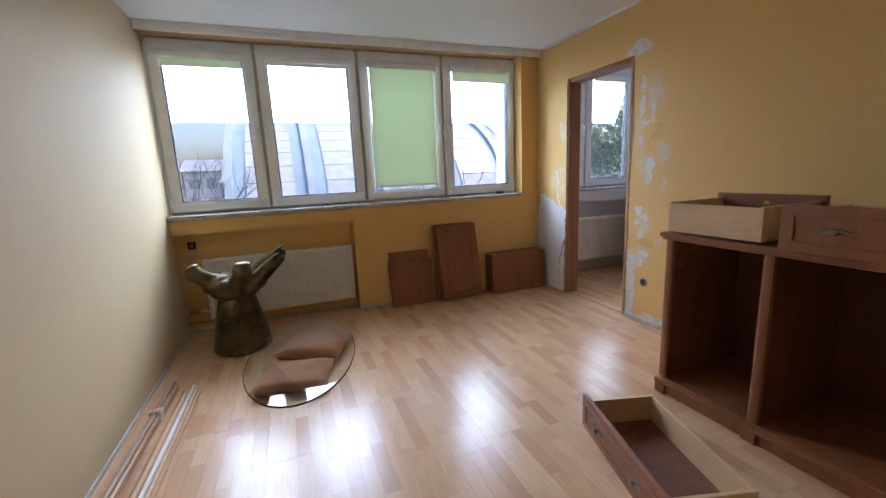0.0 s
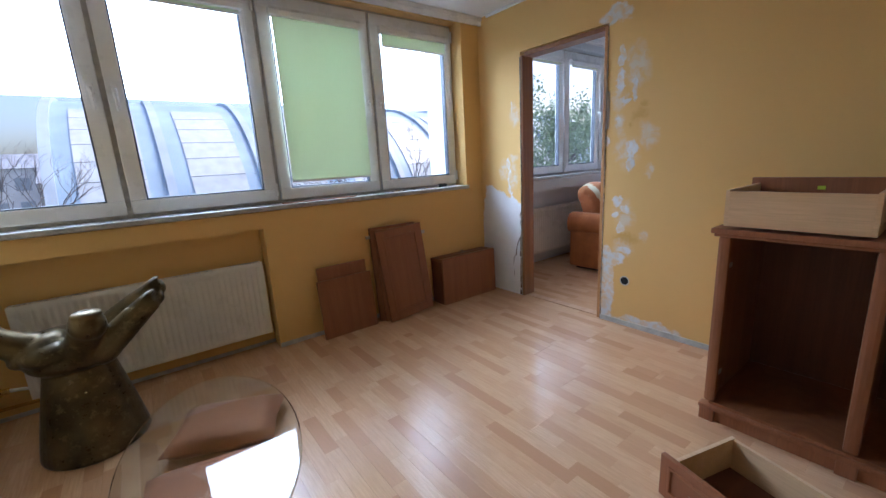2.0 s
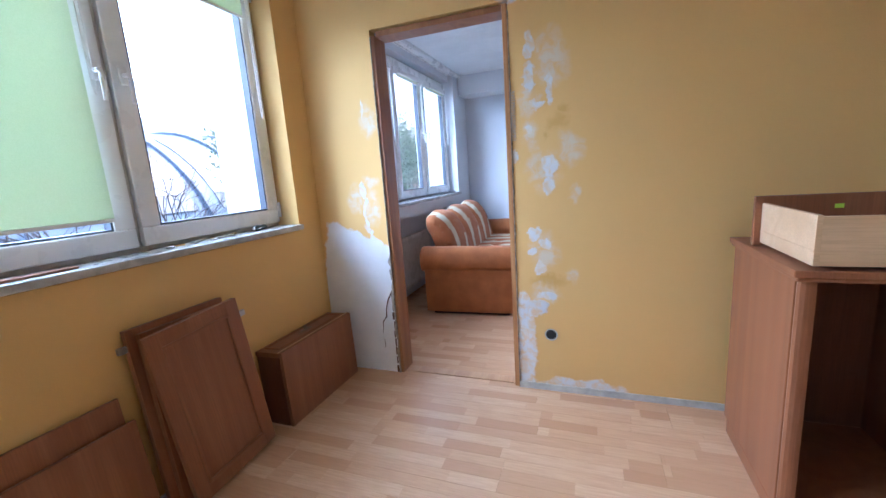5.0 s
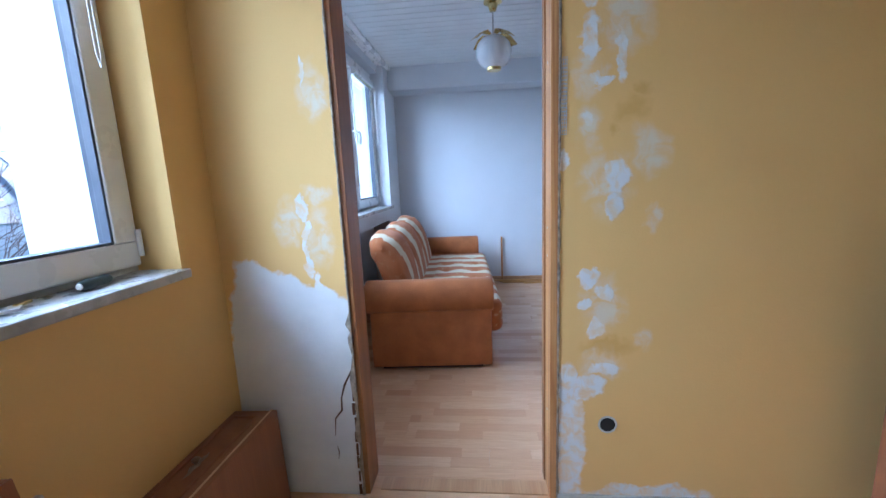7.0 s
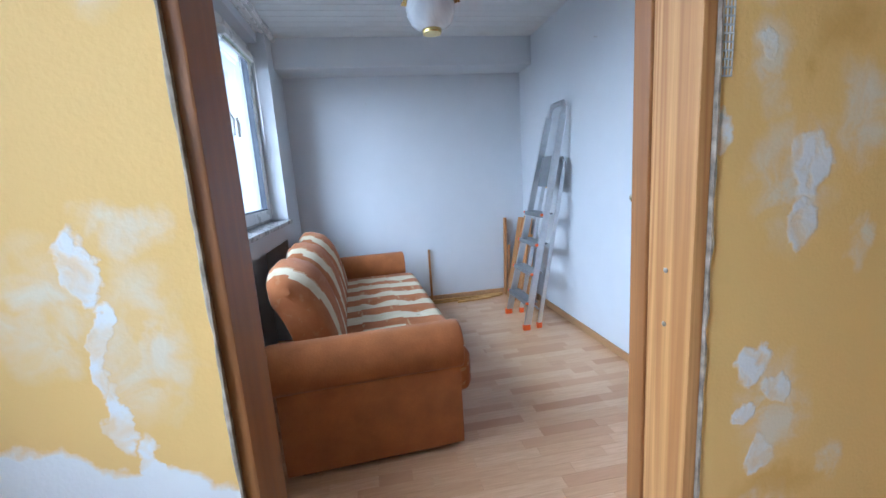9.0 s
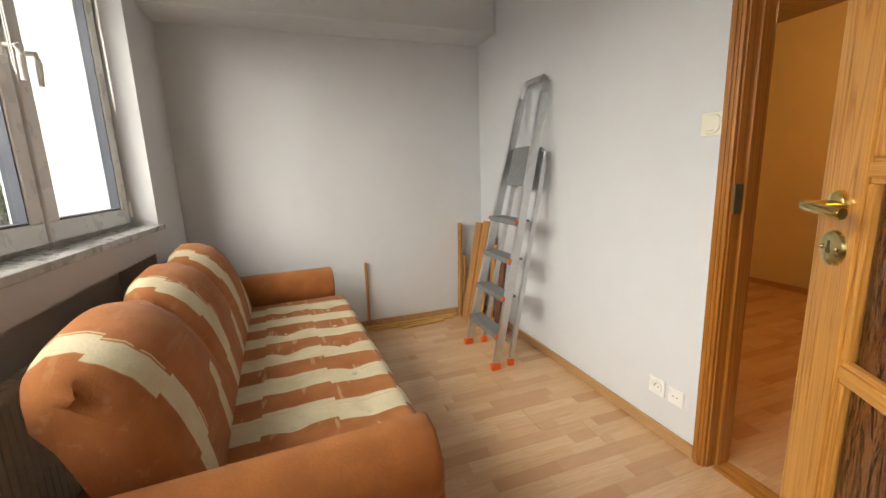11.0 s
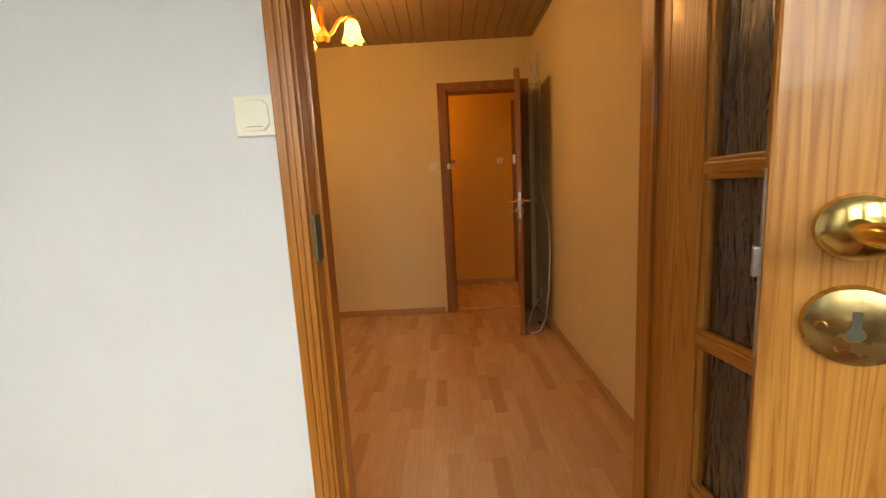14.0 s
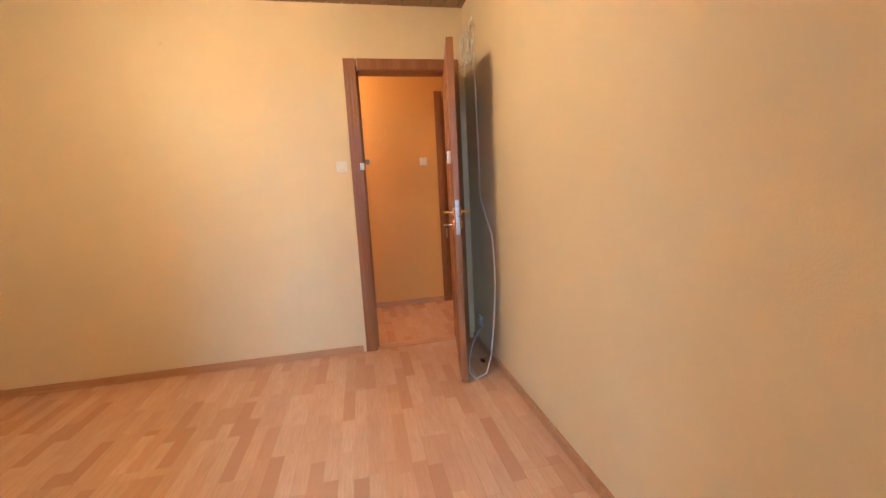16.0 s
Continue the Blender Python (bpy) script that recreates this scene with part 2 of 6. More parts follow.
    return n.out(col, None, n.math("ADD", n.math("MULTIPLY", white, 1.5), n.math("ADD", n.math("MULTIPLY", thin, 0.5), n.noise(140, 3))), 0.25, 0.003)


XD_FACE = 3.33
M["patched"] = filler_wall()


def floor_wood():
    n = Nodes("beech laminate", 0.22)
    rnd = n.add("NewGeometry").outputs["Random Per Island"]
    obj = n.add("ObjectInfo").outputs["Random"]
    mixr = n.math("FRACT", n.math("ADD", rnd, n.math("MULTIPLY", obj, 3.7)))
    col = n.ramp(mixr, [(0.0, (0.54, 0.30, 0.155)), (0.12, (0.59, 0.345, 0.185)), (0.3, (0.66, 0.405, 0.225)), (0.65, (0.69, 0.435, 0.25)), (1.0, (0.74, 0.485, 0.29))])
    off = n.add("VectorMath", {0: n.place, 1: n.add("CombineXYZ", {0: n.math("MULTIPLY", rnd, 9.0), 1: n.math("MULTIPLY", mixr, 17.0), 2: 0.0}).outputs[0]}, operation="ADD").outputs[0]
    grain = n.noise(7, 5, 0.6, n.scaled((16, 1.1, 1), off))
    fleck = n.noise(30, 3, 0.6, n.scaled((6, 1.4, 1), off))
    col = n.mix(n.ramp(grain, [(0.3, (0.5, 0.5, 0.5)), (0.65, (0, 0, 0))]), col, (0.50, 0.285, 0.145))
    col = n.mix(n.ramp(fleck, [(0.62, (0, 0, 0)), (0.78, (0.35, 0.35, 0.35))]), col, (0.46, 0.25, 0.12))
    r = n.add("MapRange", {0: n.noise(2.2, 4), 1: 0.3, 2: 0.7, 3: 0.20, 4: 0.27}).outputs[0]
    n.bsdf.inputs["IOR"].default_value = 1.49
    return n.out(col, r, grain, 0.02, 0.001)


M["floor"] = floor_wood()


def panel_ceiling(name, color):
    n = Nodes(name, 0.45)
    col = n.ramp(n.noise(3, 3), [(0.3, sh(color, 0.94)), (0.7, sh(color, 1.05))])
    return n.out(col, None, n.noise(60, 3), 0.05, 0.002)


M["ceiling_panel"] = panel_ceiling("white ceiling panel", (0.76, 0.77, 0.76))
M["ceiling_panel_wood"] = panel_ceiling("beige ceiling panel", (0.34, 0.23, 0.125))


# ---- mesh helpers ----
def cuboid(bm, x0, x1, y0, y1, z0, z1, bevel=0.0):
    r = bmesh.ops.create_cube(bm, size=1.0)
    bmesh.ops.scale(bm, vec=(x1 - x0, y1 - y0, z1 - z0), verts=r["verts"])
    bmesh.ops.translate(bm, vec=((x0 + x1) / 2, (y0 + y1) / 2, (z0 + z1) / 2), verts=r["verts"])
    if bevel:
        edges = list({e for v in r["verts"] for e in v.link_edges})
        bmesh.ops.bevel(bm, geom=edges, offset=bevel, segments=2, affect="EDGES", profile=0.6)
    return bm


def box(x0, x1, y0, y1, z0, z1, bevel=0.0):
    return cuboid(bmesh.new(), x0, x1, y0, y1, z0, z1, bevel)


def boxes(rows, bevel=0.0):
    bm = bmesh.new()
    for r in rows:
        cuboid(bm, *r, bevel)
    return bm


def tube(points, radius, sides=10, bm=None, cap=True):
    """A round bar along points; radius is one number or one for each point."""
    bm = bm or bmesh.new()
    pts = [Vector(p) for p in points]
    rad = radius if isinstance(radius, (list, tuple)) else [radius] * len(pts)
    rings, up = [], Vector((0.31, 0.12, 0.94))
    for i, p in enumerate(pts):
        d = (pts[min(i + 1, len(pts) - 1)] - pts[max(i - 1, 0)]).normalized()
        a = d.cross(up)
        a = a.normalized() if a.length > 0.05 else d.cross(Vector((1, 0, 0))).normalized()
        b = d.cross(a)
        rings.append([bm.verts.new(p + (a * math.cos(q) + b * math.sin(q)) * rad[i]) for q in (2 * math.pi * k / sides for k in range(sides))])
    for r0, r1 in zip(rings, rings[1:]):
        for k in range(sides):
            bm.faces.new((r0[k], r0[(k + 1) % sides], r1[(k + 1) % sides], r1[k]))
    if cap:
        bm.faces.new(rings[0][::-1])
        bm.faces.new(rings[-1])
    return bm


def lathe(profile, sides=32, bm=None, centre=(0, 0, 0)):
    """A turned shape: (radius, height) pairs about the z axis."""
    bm = bm or bmesh.new()
    c = Vector(centre)
    rings = [[bm.verts.new(c + Vector((r * math.cos(q), r * math.sin(q), z))) for q in (2 * math.pi * k / sides for k in range(sides))] for r, z in profile]
    for r0, r1 in zip(rings, rings[1:]):
        for k in range(sides):
            bm.faces.new((r0[k], r0[(k + 1) % sides], r1[(k + 1) % sides], r1[k]))
    if profile[0][0] > 1e-4:
        bm.faces.new(rings[0][::-1])
    if profile[-1][0] > 1e-4:
        bm.faces.new(rings[-1])
    return bm


def extrude_profile(pts, x0, x1, bm=None):
    """A (y, z) outline drawn out along x."""
    bm = bm or bmesh.new()
    a = [bm.verts.new((x0, y, z)) for y, z in pts]
    b = [bm.verts.new((x1, y, z)) for y, z in pts]
    k = len(pts)
    for i in range(k):
        bm.faces.new((a[i], a[(i + 1) % k], b[(i + 1) % k], b[i]))
    bm.faces.new(a[::-1])
    bm.faces.new(b)
    return bm


def mesh_of(name, bm, material, smooth=False):
    bmesh.ops.recalc_face_normals(bm, faces=bm.faces)
    me = bpy.data.meshes.new(name)
    bm.to_mesh(me)
    bm.free()
    me.materials.append(material)
    if smooth:
        me.shade_smooth()
        me.set_sharp_from_angle(angle=radians(smooth if smooth is not True else 40))
    return me


def part(name, bm, material, parent=None, label="", at=None, smooth=False):
    ob = new(name, mesh_of(name, bm, material, smooth))
    if at is not None:
        ob.matrix_basis = at
    ob.parent = parent
    return tagged(ob, label)


def thing(name, label, category, group="", at=None, kind=""):
    ob = new(name)
    ob.empty_display_size = 0.1
    if at is not None:
        ob.matrix_basis = at
    return tagged(ob, label, category, group, kind)


def structure(name, bm, material, label, category, smooth=False):
    return tagged(part(name, bm, material, smooth=smooth), label, category, kind="structure")


# ---- structure ----
XW, XD, XD2, XE = -0.05, 3.33, 3.45, 6.72
YN, YS, YA, YB = 4.22, -0.85, 2.0, 1.88
YSOUTH, YHALL = -0.86, -2.0
H1, H2, H3 = 2.38, 2.44, 2.47
D1A, D1B, D1H = 2.988, 3.745, 2.015
D2A, D2B, D2H = 3.77, 4.612, 2.05
D3A, D3B, D3H = 3.555, 4.255, 2.065
W1A, W1B, W2A, W2B, WZ0, WZ1 = -0.05, 3.135, 3.45, 6.22, 0.985, 2.34
TOP = 2.62

structure("floor_base", boxes([(XW - 0.2, XE + 0.2, -2.2, 4.6, -0.2, -0.012)]), M["plaster"], "grey screed under the laminate boards", "floor")
# the outer wall, with two window openings and the radiator niches
structure("wall_north", boxes([
    (XW - 0.2, XD, YN, 4.44, 0.84, WZ0 - 0.035), (1.365, XD, YN, 4.44, -0.01, 0.84), (XW - 0.2, 1.365, 4.36, 4.44, -0.01, 0.84),
    (W1B, XD, YN, 4.44, WZ0 - 0.035, TOP), (XW - 0.2, W1B, YN + 0.06, 4.44, WZ1, TOP)]), M["yellow"], "yellow painted window wall with a radiator niche", "wall")
structure("wall_north_grey", boxes([
    (XD, XE + 0.2, YN, 4.44, 0.84, WZ0 - 0.035), (6.1, XE + 0.2, YN, 4.44, -0.01, 0.84), (XD, 3.7, YN, 4.44, -0.01, 0.84), (3.7, 6.1, 4.40, 4.44, -0.01, 0.84),
    (W2B, XE + 0.2, YN, 4.44, WZ0 - 0.035, TOP), (XD, W2A, YN, 4.44, WZ0 - 0.035, TOP), (W2A, W2B, YN + 0.06, 4.44, WZ1, TOP)]), M["grey"], "pale grey window wall with a radiator niche", "wall")
structure("wall_west", boxes([(XW - 0.2, XW, YS, YN + 0.14, -0.01, TOP)]), M["beige"], "cream yellow painted wall", "wall")
structure("wall_south", boxes([(XW - 0.2, XD, YS - 0.12, YS, -0.01, TOP)]), M["yellow"], "yellow painted wall", "wall")
XM = (XD + XD2) / 2


structure("wall_east", boxes([(XD, XM, YS, D1A, -0.01, TOP), (XD, XM, D1B, YN, -0.01, TOP), (XD, XM, D1A, D1B, D1H, TOP)]), M["patched"], "yellow wall with white filler patches round the bare doorway", "wall")
structure("wall_west_grey", boxes([(XM, XD2, YB, D1A, -0.01, TOP), (XM, XD2, D1B, YN, -0.01, TOP), (XM, XD2, D1A, D1B, D1H, TOP)]), M["grey"], "pale grey painted partition wall", "wall")
structure("wall_west_hall_room", boxes([(XM, XD2, -0.98, YB, -0.01, TOP)]), M["cream"], "cream yellow painted wall", "wall")
YM = (YA + YB) / 2
structure("wall_south_grey", boxes([(XD2, D2A, YM, YA, -0.01, TOP), (D2B, XE, YM, YA, -0.01, TOP), (D2A, D2B, YM, YA, D2H, TOP)]), M["grey"], "pale grey painted wall with a doorway", "wall")
structure("wall_north_yellow", boxes([(XD2, D2A, YB, YM, -0.01, TOP), (D2B, XE, YB, YM, -0.01, TOP), (D2A, D2B, YB, YM, D2H, TOP)]), M["cream"], "cream yellow painted wall with a doorway", "wall")
structure("wall_east_grey", boxes([(XE, XE + 0.2, YB, YN, -0.01, TOP)]), M["grey"], "pale grey painted wall", "wall")
structure("wall_east_yellow", boxes([(XE, XE + 0.2, -2.2, YB, -0.01, TOP)]), M["cream"], "cream yellow painted wall", "wall")
structure("wall_south_yellow", boxes([(XD2, D3A, YSOUTH - 0.12, YSOUTH, -0.01, TOP), (D3B, XE, YSOUTH - 0.12, YSOUTH, -0.01, TOP), (D3A, D3B, YSOUTH - 0.12, YSOUTH, D3H, TOP)]), M["cream"], "cream yellow painted wall with a doorway", "wall")
HALL = ((3.38, XE, YHALL - 0.2, YHALL, -0.01, TOP), (2.2, 2.66, YHALL - 0.2, YHALL, -0.01, TOP), (2.66, 3.38, YHALL - 0.2, YHALL, 2.09, TOP),
        (2.0, 2.2, YHALL - 0.2, -0.98, -0.01, TOP), (2.2, XM, -1.05, -0.98, -0.01, TOP), (2.2, 3.5, YHALL - 0.25, YHALL - 0.2, -0.01, TOP))
for run in HALL:
    structure("wall_hall", box(*run), M["hall_paint"], "warm yellow painted hall wall", "wall")
structure("beam", boxes([(6.41, XE, YA, YN, 2.20, H2 + 0.05)], 0.012), M["grey"], "pale grey painted ceiling beam", "beam")

structure("ceiling", boxes([(XW - 0.2, XM, YS - 0.12, 4.62, H1, 2.62)]), M["white_ceiling"], "smooth white painted ceiling", "ceiling")


def slatted(x0, x1, y0, y1, z, pitch, along):
    bm = bmesh.new()
    cuboid(bm, x0, x1, y0, y1, z + 0.012, 2.66)
    a, b = (y0, y1) if along == "X" else (x0, x1)
    p = a
    while p < b - 0.01:
        q = min(p + pitch - 0.006, b)
        if along == "X":
            cuboid(bm, x0, x1, p, q, z, z + 0.0125)
        else:
            cuboid(bm, p, q, y0, y1, z, z + 0.0125)
        p += pitch
    return bm


structure("ceiling_panels_grey_room", slatted(XD2 - 0.06, XE, YA - 0.06, 4.4, H2, 0.1, "Y"), M["ceiling_panel"], "white panelled ceiling with narrow joints", "ceiling")
structure("ceiling_panels_yellow_room", slatted(XD2 - 0.06, XE, YSOUTH - 0.1, YM, H3, 0.1, "Y"), M["ceiling_panel_wood"], "beige panelled ceiling with narrow joints", "ceiling")
structure("ceiling_hall", boxes([(2.0, XE, YHALL - 0.2, YSOUTH - 0.1, H3, 2.66)]), M["ceiling_panel_wood"], "beige hall ceiling", "ceiling")

# ---- trim of the rooms ----
structure("trim_gap", boxes([(XD - 0.006, XD, 0.9, D1A, 0.0, 0.035), (XW, XW + 0.006, YS, 4.36, 0.0, 0.022), (1.365, XD - 0.006, YN - 0.006, YN, 0.0, 0.03), (XW + 0.008, 1.365, 4.352, 4.36, 0.0, 0.022)]), M["plaster"], "bare grey strip where the skirting was taken off", "trim")
structure("cornice", boxes([(XD - 0.02, XD, YS, 4.1, H1 - 0.022, H1)], 0.006), M["white_ceiling"], "thin white cornice strip", "trim")


def skirting(name, x0, x1, y0, y1):
    structure(name, boxes([(x0, x1, y0, y1, 0.0, 0.055)], 0.006), M["skirting"], "beech-coloured skirting board", "baseboard")


skirting("baseboard", 4.64, XE - 0.016, YA, YA + 0.016)
skirting("baseboard", XE - 0.016, XE, YA, 4.1)
skirting("baseboard", XD2, XD2 + 0.016, YA + 0.05, 2.86)
skirting("baseboard", 4.335, XE, YSOUTH, YSOUTH + 0.016)
skirting("baseboard", XD2, XD2 + 0.016, YSOUTH + 0.02, YB)
skirting("baseboard", 3.46, XE, YHALL, YHALL + 0.016)
structure("threshold", boxes([(3.355, 3.425, D1A, D1B - 0.06, 0.0, 0.006)], 0.002), M["skirting"], "flat wooden threshold strip", "threshold")
structure("threshold", boxes([(3.8, 4.57, 1.90, 1.99, 0.0, 0.008)], 0.002), M["pine_x"], "varnished pine threshold", "threshold")
structure("threshold", boxes([(3.6, 4.23, YSOUTH - 0.1, YSOUTH, 0.0, 0.008)], 0.002), M["skirting"], "wooden threshold strip", "threshold")


# ---- windows ----
def window(name, bounds, z0, z1, y, handles, label):
    """A row of plastic casement sashes; bounds are the joints between them."""
    win = tagged(new(name), label, "window", kind="structure")
    x0, x1 = bounds[0], bounds[-1]
    part("window_frame", boxes([(x0, x1, y + 0.025, y + 0.085, z0, z0 + 0.045), (x0, x1, y + 0.025, y + 0.085, z1 - 0.045, z1)]
         + [(b - (0.0 if b == x0 else 0.028), b + (0.0 if b == x1 else 0.028), y + 0.025, y + 0.085, z0 + 0.045, z1 - 0.045) for b in bounds], 0.004), M["pvc_dirty"], win, "grey dusty outer frame")
    for i, (a, b) in enumerate(zip(bounds, bounds[1:])):
        a, b, c, d = a + 0.012, b - 0.012, z0 + 0.022, z1 - 0.02
        w = 0.078
        bm = boxes([(a, b, y, y + 0.062, c, c + w), (a, b, y, y + 0.062, d - w, d), (a, a + w, y, y + 0.062, c + w, d - w), (b - w, b, y, y + 0.062, c + w, d - w)], 0.006)
        sash = part("sash", bm, M["pvc"], win, "white plastic casement")
        e = 0.008
        part("seal", boxes([(a + w, b - w, y + 0.006, y + 0.05, c + w, c + w + e), (a + w, b - w, y + 0.006, y + 0.05, d - w - e, d - w),
                            (a + w, a + w + e, y + 0.006, y + 0.05, c + w + e, d - w - e), (b - w - e, b - w, y + 0.006, y + 0.05, c + w + e, d - w - e)]), M["gasket"], sash, "dark rubber seal")
        pane = part("pane", box(a + w + 0.002, b - w - 0.002, y + 0.03, y + 0.036, c + w + 0.002, d - w - 0.002), M["glass"], sash, "clear glass")
        pane.visible_shadow = False
        side = handles[i]
        hx = a + w * 0.5 if side < 0 else b - w * 0.5
        hz = (z0 + z1) / 2 + 0.02
        handle = boxes([(hx - 0.014, hx + 0.014, y - 0.012, y, hz - 0.035, hz + 0.035)], 0.004)
        tube([(hx, y - 0.01, hz), (hx, y - 0.045, hz), (hx, y - 0.05, hz - 0.03), (hx, y - 0.046, hz - 0.11)], [0.009, 0.009, 0.01, 0.008], 8, handle)
        part("handle", handle, M["white_plastic"], sash, "white plastic handle", smooth=30)
        ox = b - 0.004 if side < 0 else a + 0.004
        for hz2 in (c + 0.03, d - 0.12):
            part("hinge", tube([(ox, y - 0.008, hz2), (ox, y - 0.008, hz2 + 0.085)], 0.009, 8), M["white_plastic"], sash, "white hinge cap", smooth=30)
    return win


window("window_1", (-0.045, 0.70, 1.53, 2.33, 3.13), 0.984, 2.335, 4.34, (1, -1, 1, -1), "four white plastic casements in one row, dusty frames")
window("window_2", (3.455, 4.05, 4.74, 5.45, 6.215), 0.984, 2.335, 4.34, (1, -1, 1, -1), "row of white plastic casements, sky and trees behind")


def sill(name, x0, x1, mat, label):
    bm = boxes([(x0, x1, YN - 0.022, 4.37, WZ0 - 0.03, WZ0)], 0.005)
    structure(name, bm, mat, label, "window sill")


sill("window_sill", XW, 3.15, M["marble"], "grey-white marble window sill with dust")
sill("window_sill", 3.46, 6.26, M["marble"], "pale stone window sill")


# the curtain rails under the ceilings
def rail(name, x0, x1, y0, z0, z1, label):
    ob = thing(name, label, "curtain rail")
    part("board", boxes([(x0, x1, y0, y0 + 0.02, z0, z1), (x0, x1, y0 + 0.02, y0 + 0.13, z1 - 0.018, z1)], 0.003), M["pvc"], ob)
    for k in range(2):
        part("track", boxes([(x0, x1, y0 + 0.035 + 0.045 * k, y0 + 0.06 + 0.045 * k, z1 - 0.03, z1 - 0.018)], 0.002), M["white_plastic"], ob)
    part("lip", boxes([(x0, x1, y0 - 0.01, y0, z1 - 0.03, z1)], 0.003), M["pvc"], ob)


rail("curtain_rail", XW + 0.002, XD - 0.002, 4.17, 2.315, H1 - 0.001, "white wooden curtain rail along the ceiling above the windows")
rail("curtain_rail", 3.46, 6.44, 4.19, 2.40, H2 - 0.001, "white double curtain rail on the panelled ceiling")


# ---- roller blinds ----
def blind_fabric():
    n = Nodes("green blind fabric", 0.8)
    col = n.ramp(n.noise(300, 2), [(0.3, (0.64, 0.71, 0.52)), (0.7, (0.70, 0.76, 0.58))])
    bsdf = n.bsdf
    n.out(col, None, n.noise(500, 2), 0.1, 0.001)
    tr = n.add("BsdfTranslucent", {"Color": col})
    mx = n.add("MixShader", {0: 0.27})
    n.tree.links.new(bsdf.outputs[0], mx.inputs[1])
    n.tree.links.new(tr.outputs[0], mx.inputs[2])
    n.tree.links.new(mx.outputs[0], n.tree.nodes["Material Output"].inputs[0])
    return n.mat


M["blind"] = blind_fabric()


def blind(a, b, drop, label):
    ob = thing("roller_blind", label, "roller blind", "roller blinds on the windows")
    top = 2.232
    x0, x1 = a + 0.09, b - 0.09
    part("cassette", extrude_profile([(4.338, top - 0.055), (4.338, top), (4.305, top), (4.292, top - 0.02), (4.296, top - 0.05), (4.31, top - 0.055)], x0 - 0.012, x1 + 0.012), M["pvc"], ob)
    part("fabric", box(x0 + 0.006, x1 - 0.006, 4.318, 4.3195, drop, top - 0.05), M["blind"], ob, "light green fabric")
    part("hem_bar", box(x0 + 0.006, x1 - 0.006, 4.313, 4.324, drop - 0.014, drop, 0.002), M["white_plastic"], ob)
    cx = x1 + 0.004
    part("pull_chain", tube([(cx, 4.30, top - 0.03), (cx, 4.298, 1.62), (cx + 0.006, 4.296, 1.585), (cx + 0.014, 4.298, 1.62), (cx + 0.012, 4.30, top - 0.03)], 0.0022, 6), M["white_plastic"], ob, "white bead chain")


blind(-0.045, 0.70, 2.13, "rolled-up light green blind in a white cassette")
blind(0.70, 1.53, 2.165, "fully rolled-up blind in a white cassette")
blind(1.53, 2.33, 1.135, "lowered light green roller blind covering the pane")
blind(2.33, 3.13, 2.10, "slightly lowered light green roller blind")
for a, b in ((4.05, 4.74), (4.74, 5.45), (5.45, 6.215)):
    blind(a, b, 2.165, "rolled-up blind in a white cassette")


# ---- radiators ----
def radiator(x0, x1, z0, z1, y, label):
    ob = thing("radiator", label, "radiator")
    h = z1 - z0
    bm = bmesh.new()
    k = int((x1 - x0) / 0.033)
    step = (x1 - x0 - 0.04) / k
    pts = [(x0, y - 0.004), (x0 + 0.02, y - 0.004)]
    for i in range(k):
        s = x0 + 0.02 + i * step
        pts += [(s + step * 0.15, y - 0.004), (s + step * 0.3, y + 0.006), (s + step * 0.7, y + 0.006), (s + step * 0.85, y - 0.004)]
    pts += [(x1 - 0.02, y - 0.004), (x1, y - 0.004)]
    levels = [(z0, 0.004), (z0 + 0.012, 0.0), (z0 + 0.03, 0.0), (z0 + 0.045, 1), (z1 - 0.045, 1), (z1 - 0.03, 0.0), (z1 - 0.012, 0.0), (z1, 0.004)]
    rows = [[bm.verts.new((px, (py if d == 1 else y - 0.004 + d), z)) for px, py in pts] for z, d in levels]
    for r0, r1 in zip(rows, rows[1:]):
        for i in range(len(pts) - 1):
            bm.faces.new((r0[i], r0[i + 1], r1[i + 1], r1[i]))
    part("front_panel", bm, M["enamel"], ob, "ribbed white steel panel", smooth=50)
    part("back_panel", box(x0 + 0.01, x1 - 0.01, y + 0.045, y + 0.052, z0 + 0.01, z1 - 0.01), M["enamel"], ob)
    for x in (x0, x1 - 0.004):
        part("side_panel", box(x, x + 0.004, y, y + 0.05, z0 + 0.005, z1 - 0.003), M["enamel"], ob)
    grille = boxes([(x0 + 0.004, x1 - 0.004, y + 0.004, y + 0.008, z1 - 0.006, z1), (x0 + 0.004, x1 - 0.004, y + 0.044, y + 0.048, z1 - 0.006, z1)])
    s = x0 + 0.02
    while s < x1 - 0.02:
        cuboid(grille, s, s + 0.008, y + 0.008, y + 0.044, z1 - 0.005, z1 - 0.001)
        s += 0.02
    part("grille", grille, M["enamel"], ob, "slotted top grille")
    return ob


r1 = radiator(0.13, 1.335, 0.11, 0.615, 4.27, "white ribbed panel radiator in the wall niche")
for z in (0.16, 0.56):
    part("bracket", box(0.7, 0.74, 4.322, 4.36, z, z + 0.03), M["steel"], r1)
part("pipe", tube([(0.17, 4.29, 0.118), (0.15, 4.30, 0.085), (0.04, 4.31, 0.085), (-0.045, 4.31, 0.085)], 0.009, 10), M["brass"], r1, "copper supply pipe", smooth=40)
part("pipe", tube([(0.17, 4.29, 0.16), (0.1, 4.285, 0.18), (0.03, 4.29, 0.19), (-0.045, 4.29, 0.19)], 0.009, 10), M["enamel"], r1, "painted pipe", smooth=40)
valve = lathe([(0.012, 0.0), (0.016, 0.004), (0.016, 0.03), (0.022, 0.032), (0.022, 0.075), (0.018, 0.082)], 16)
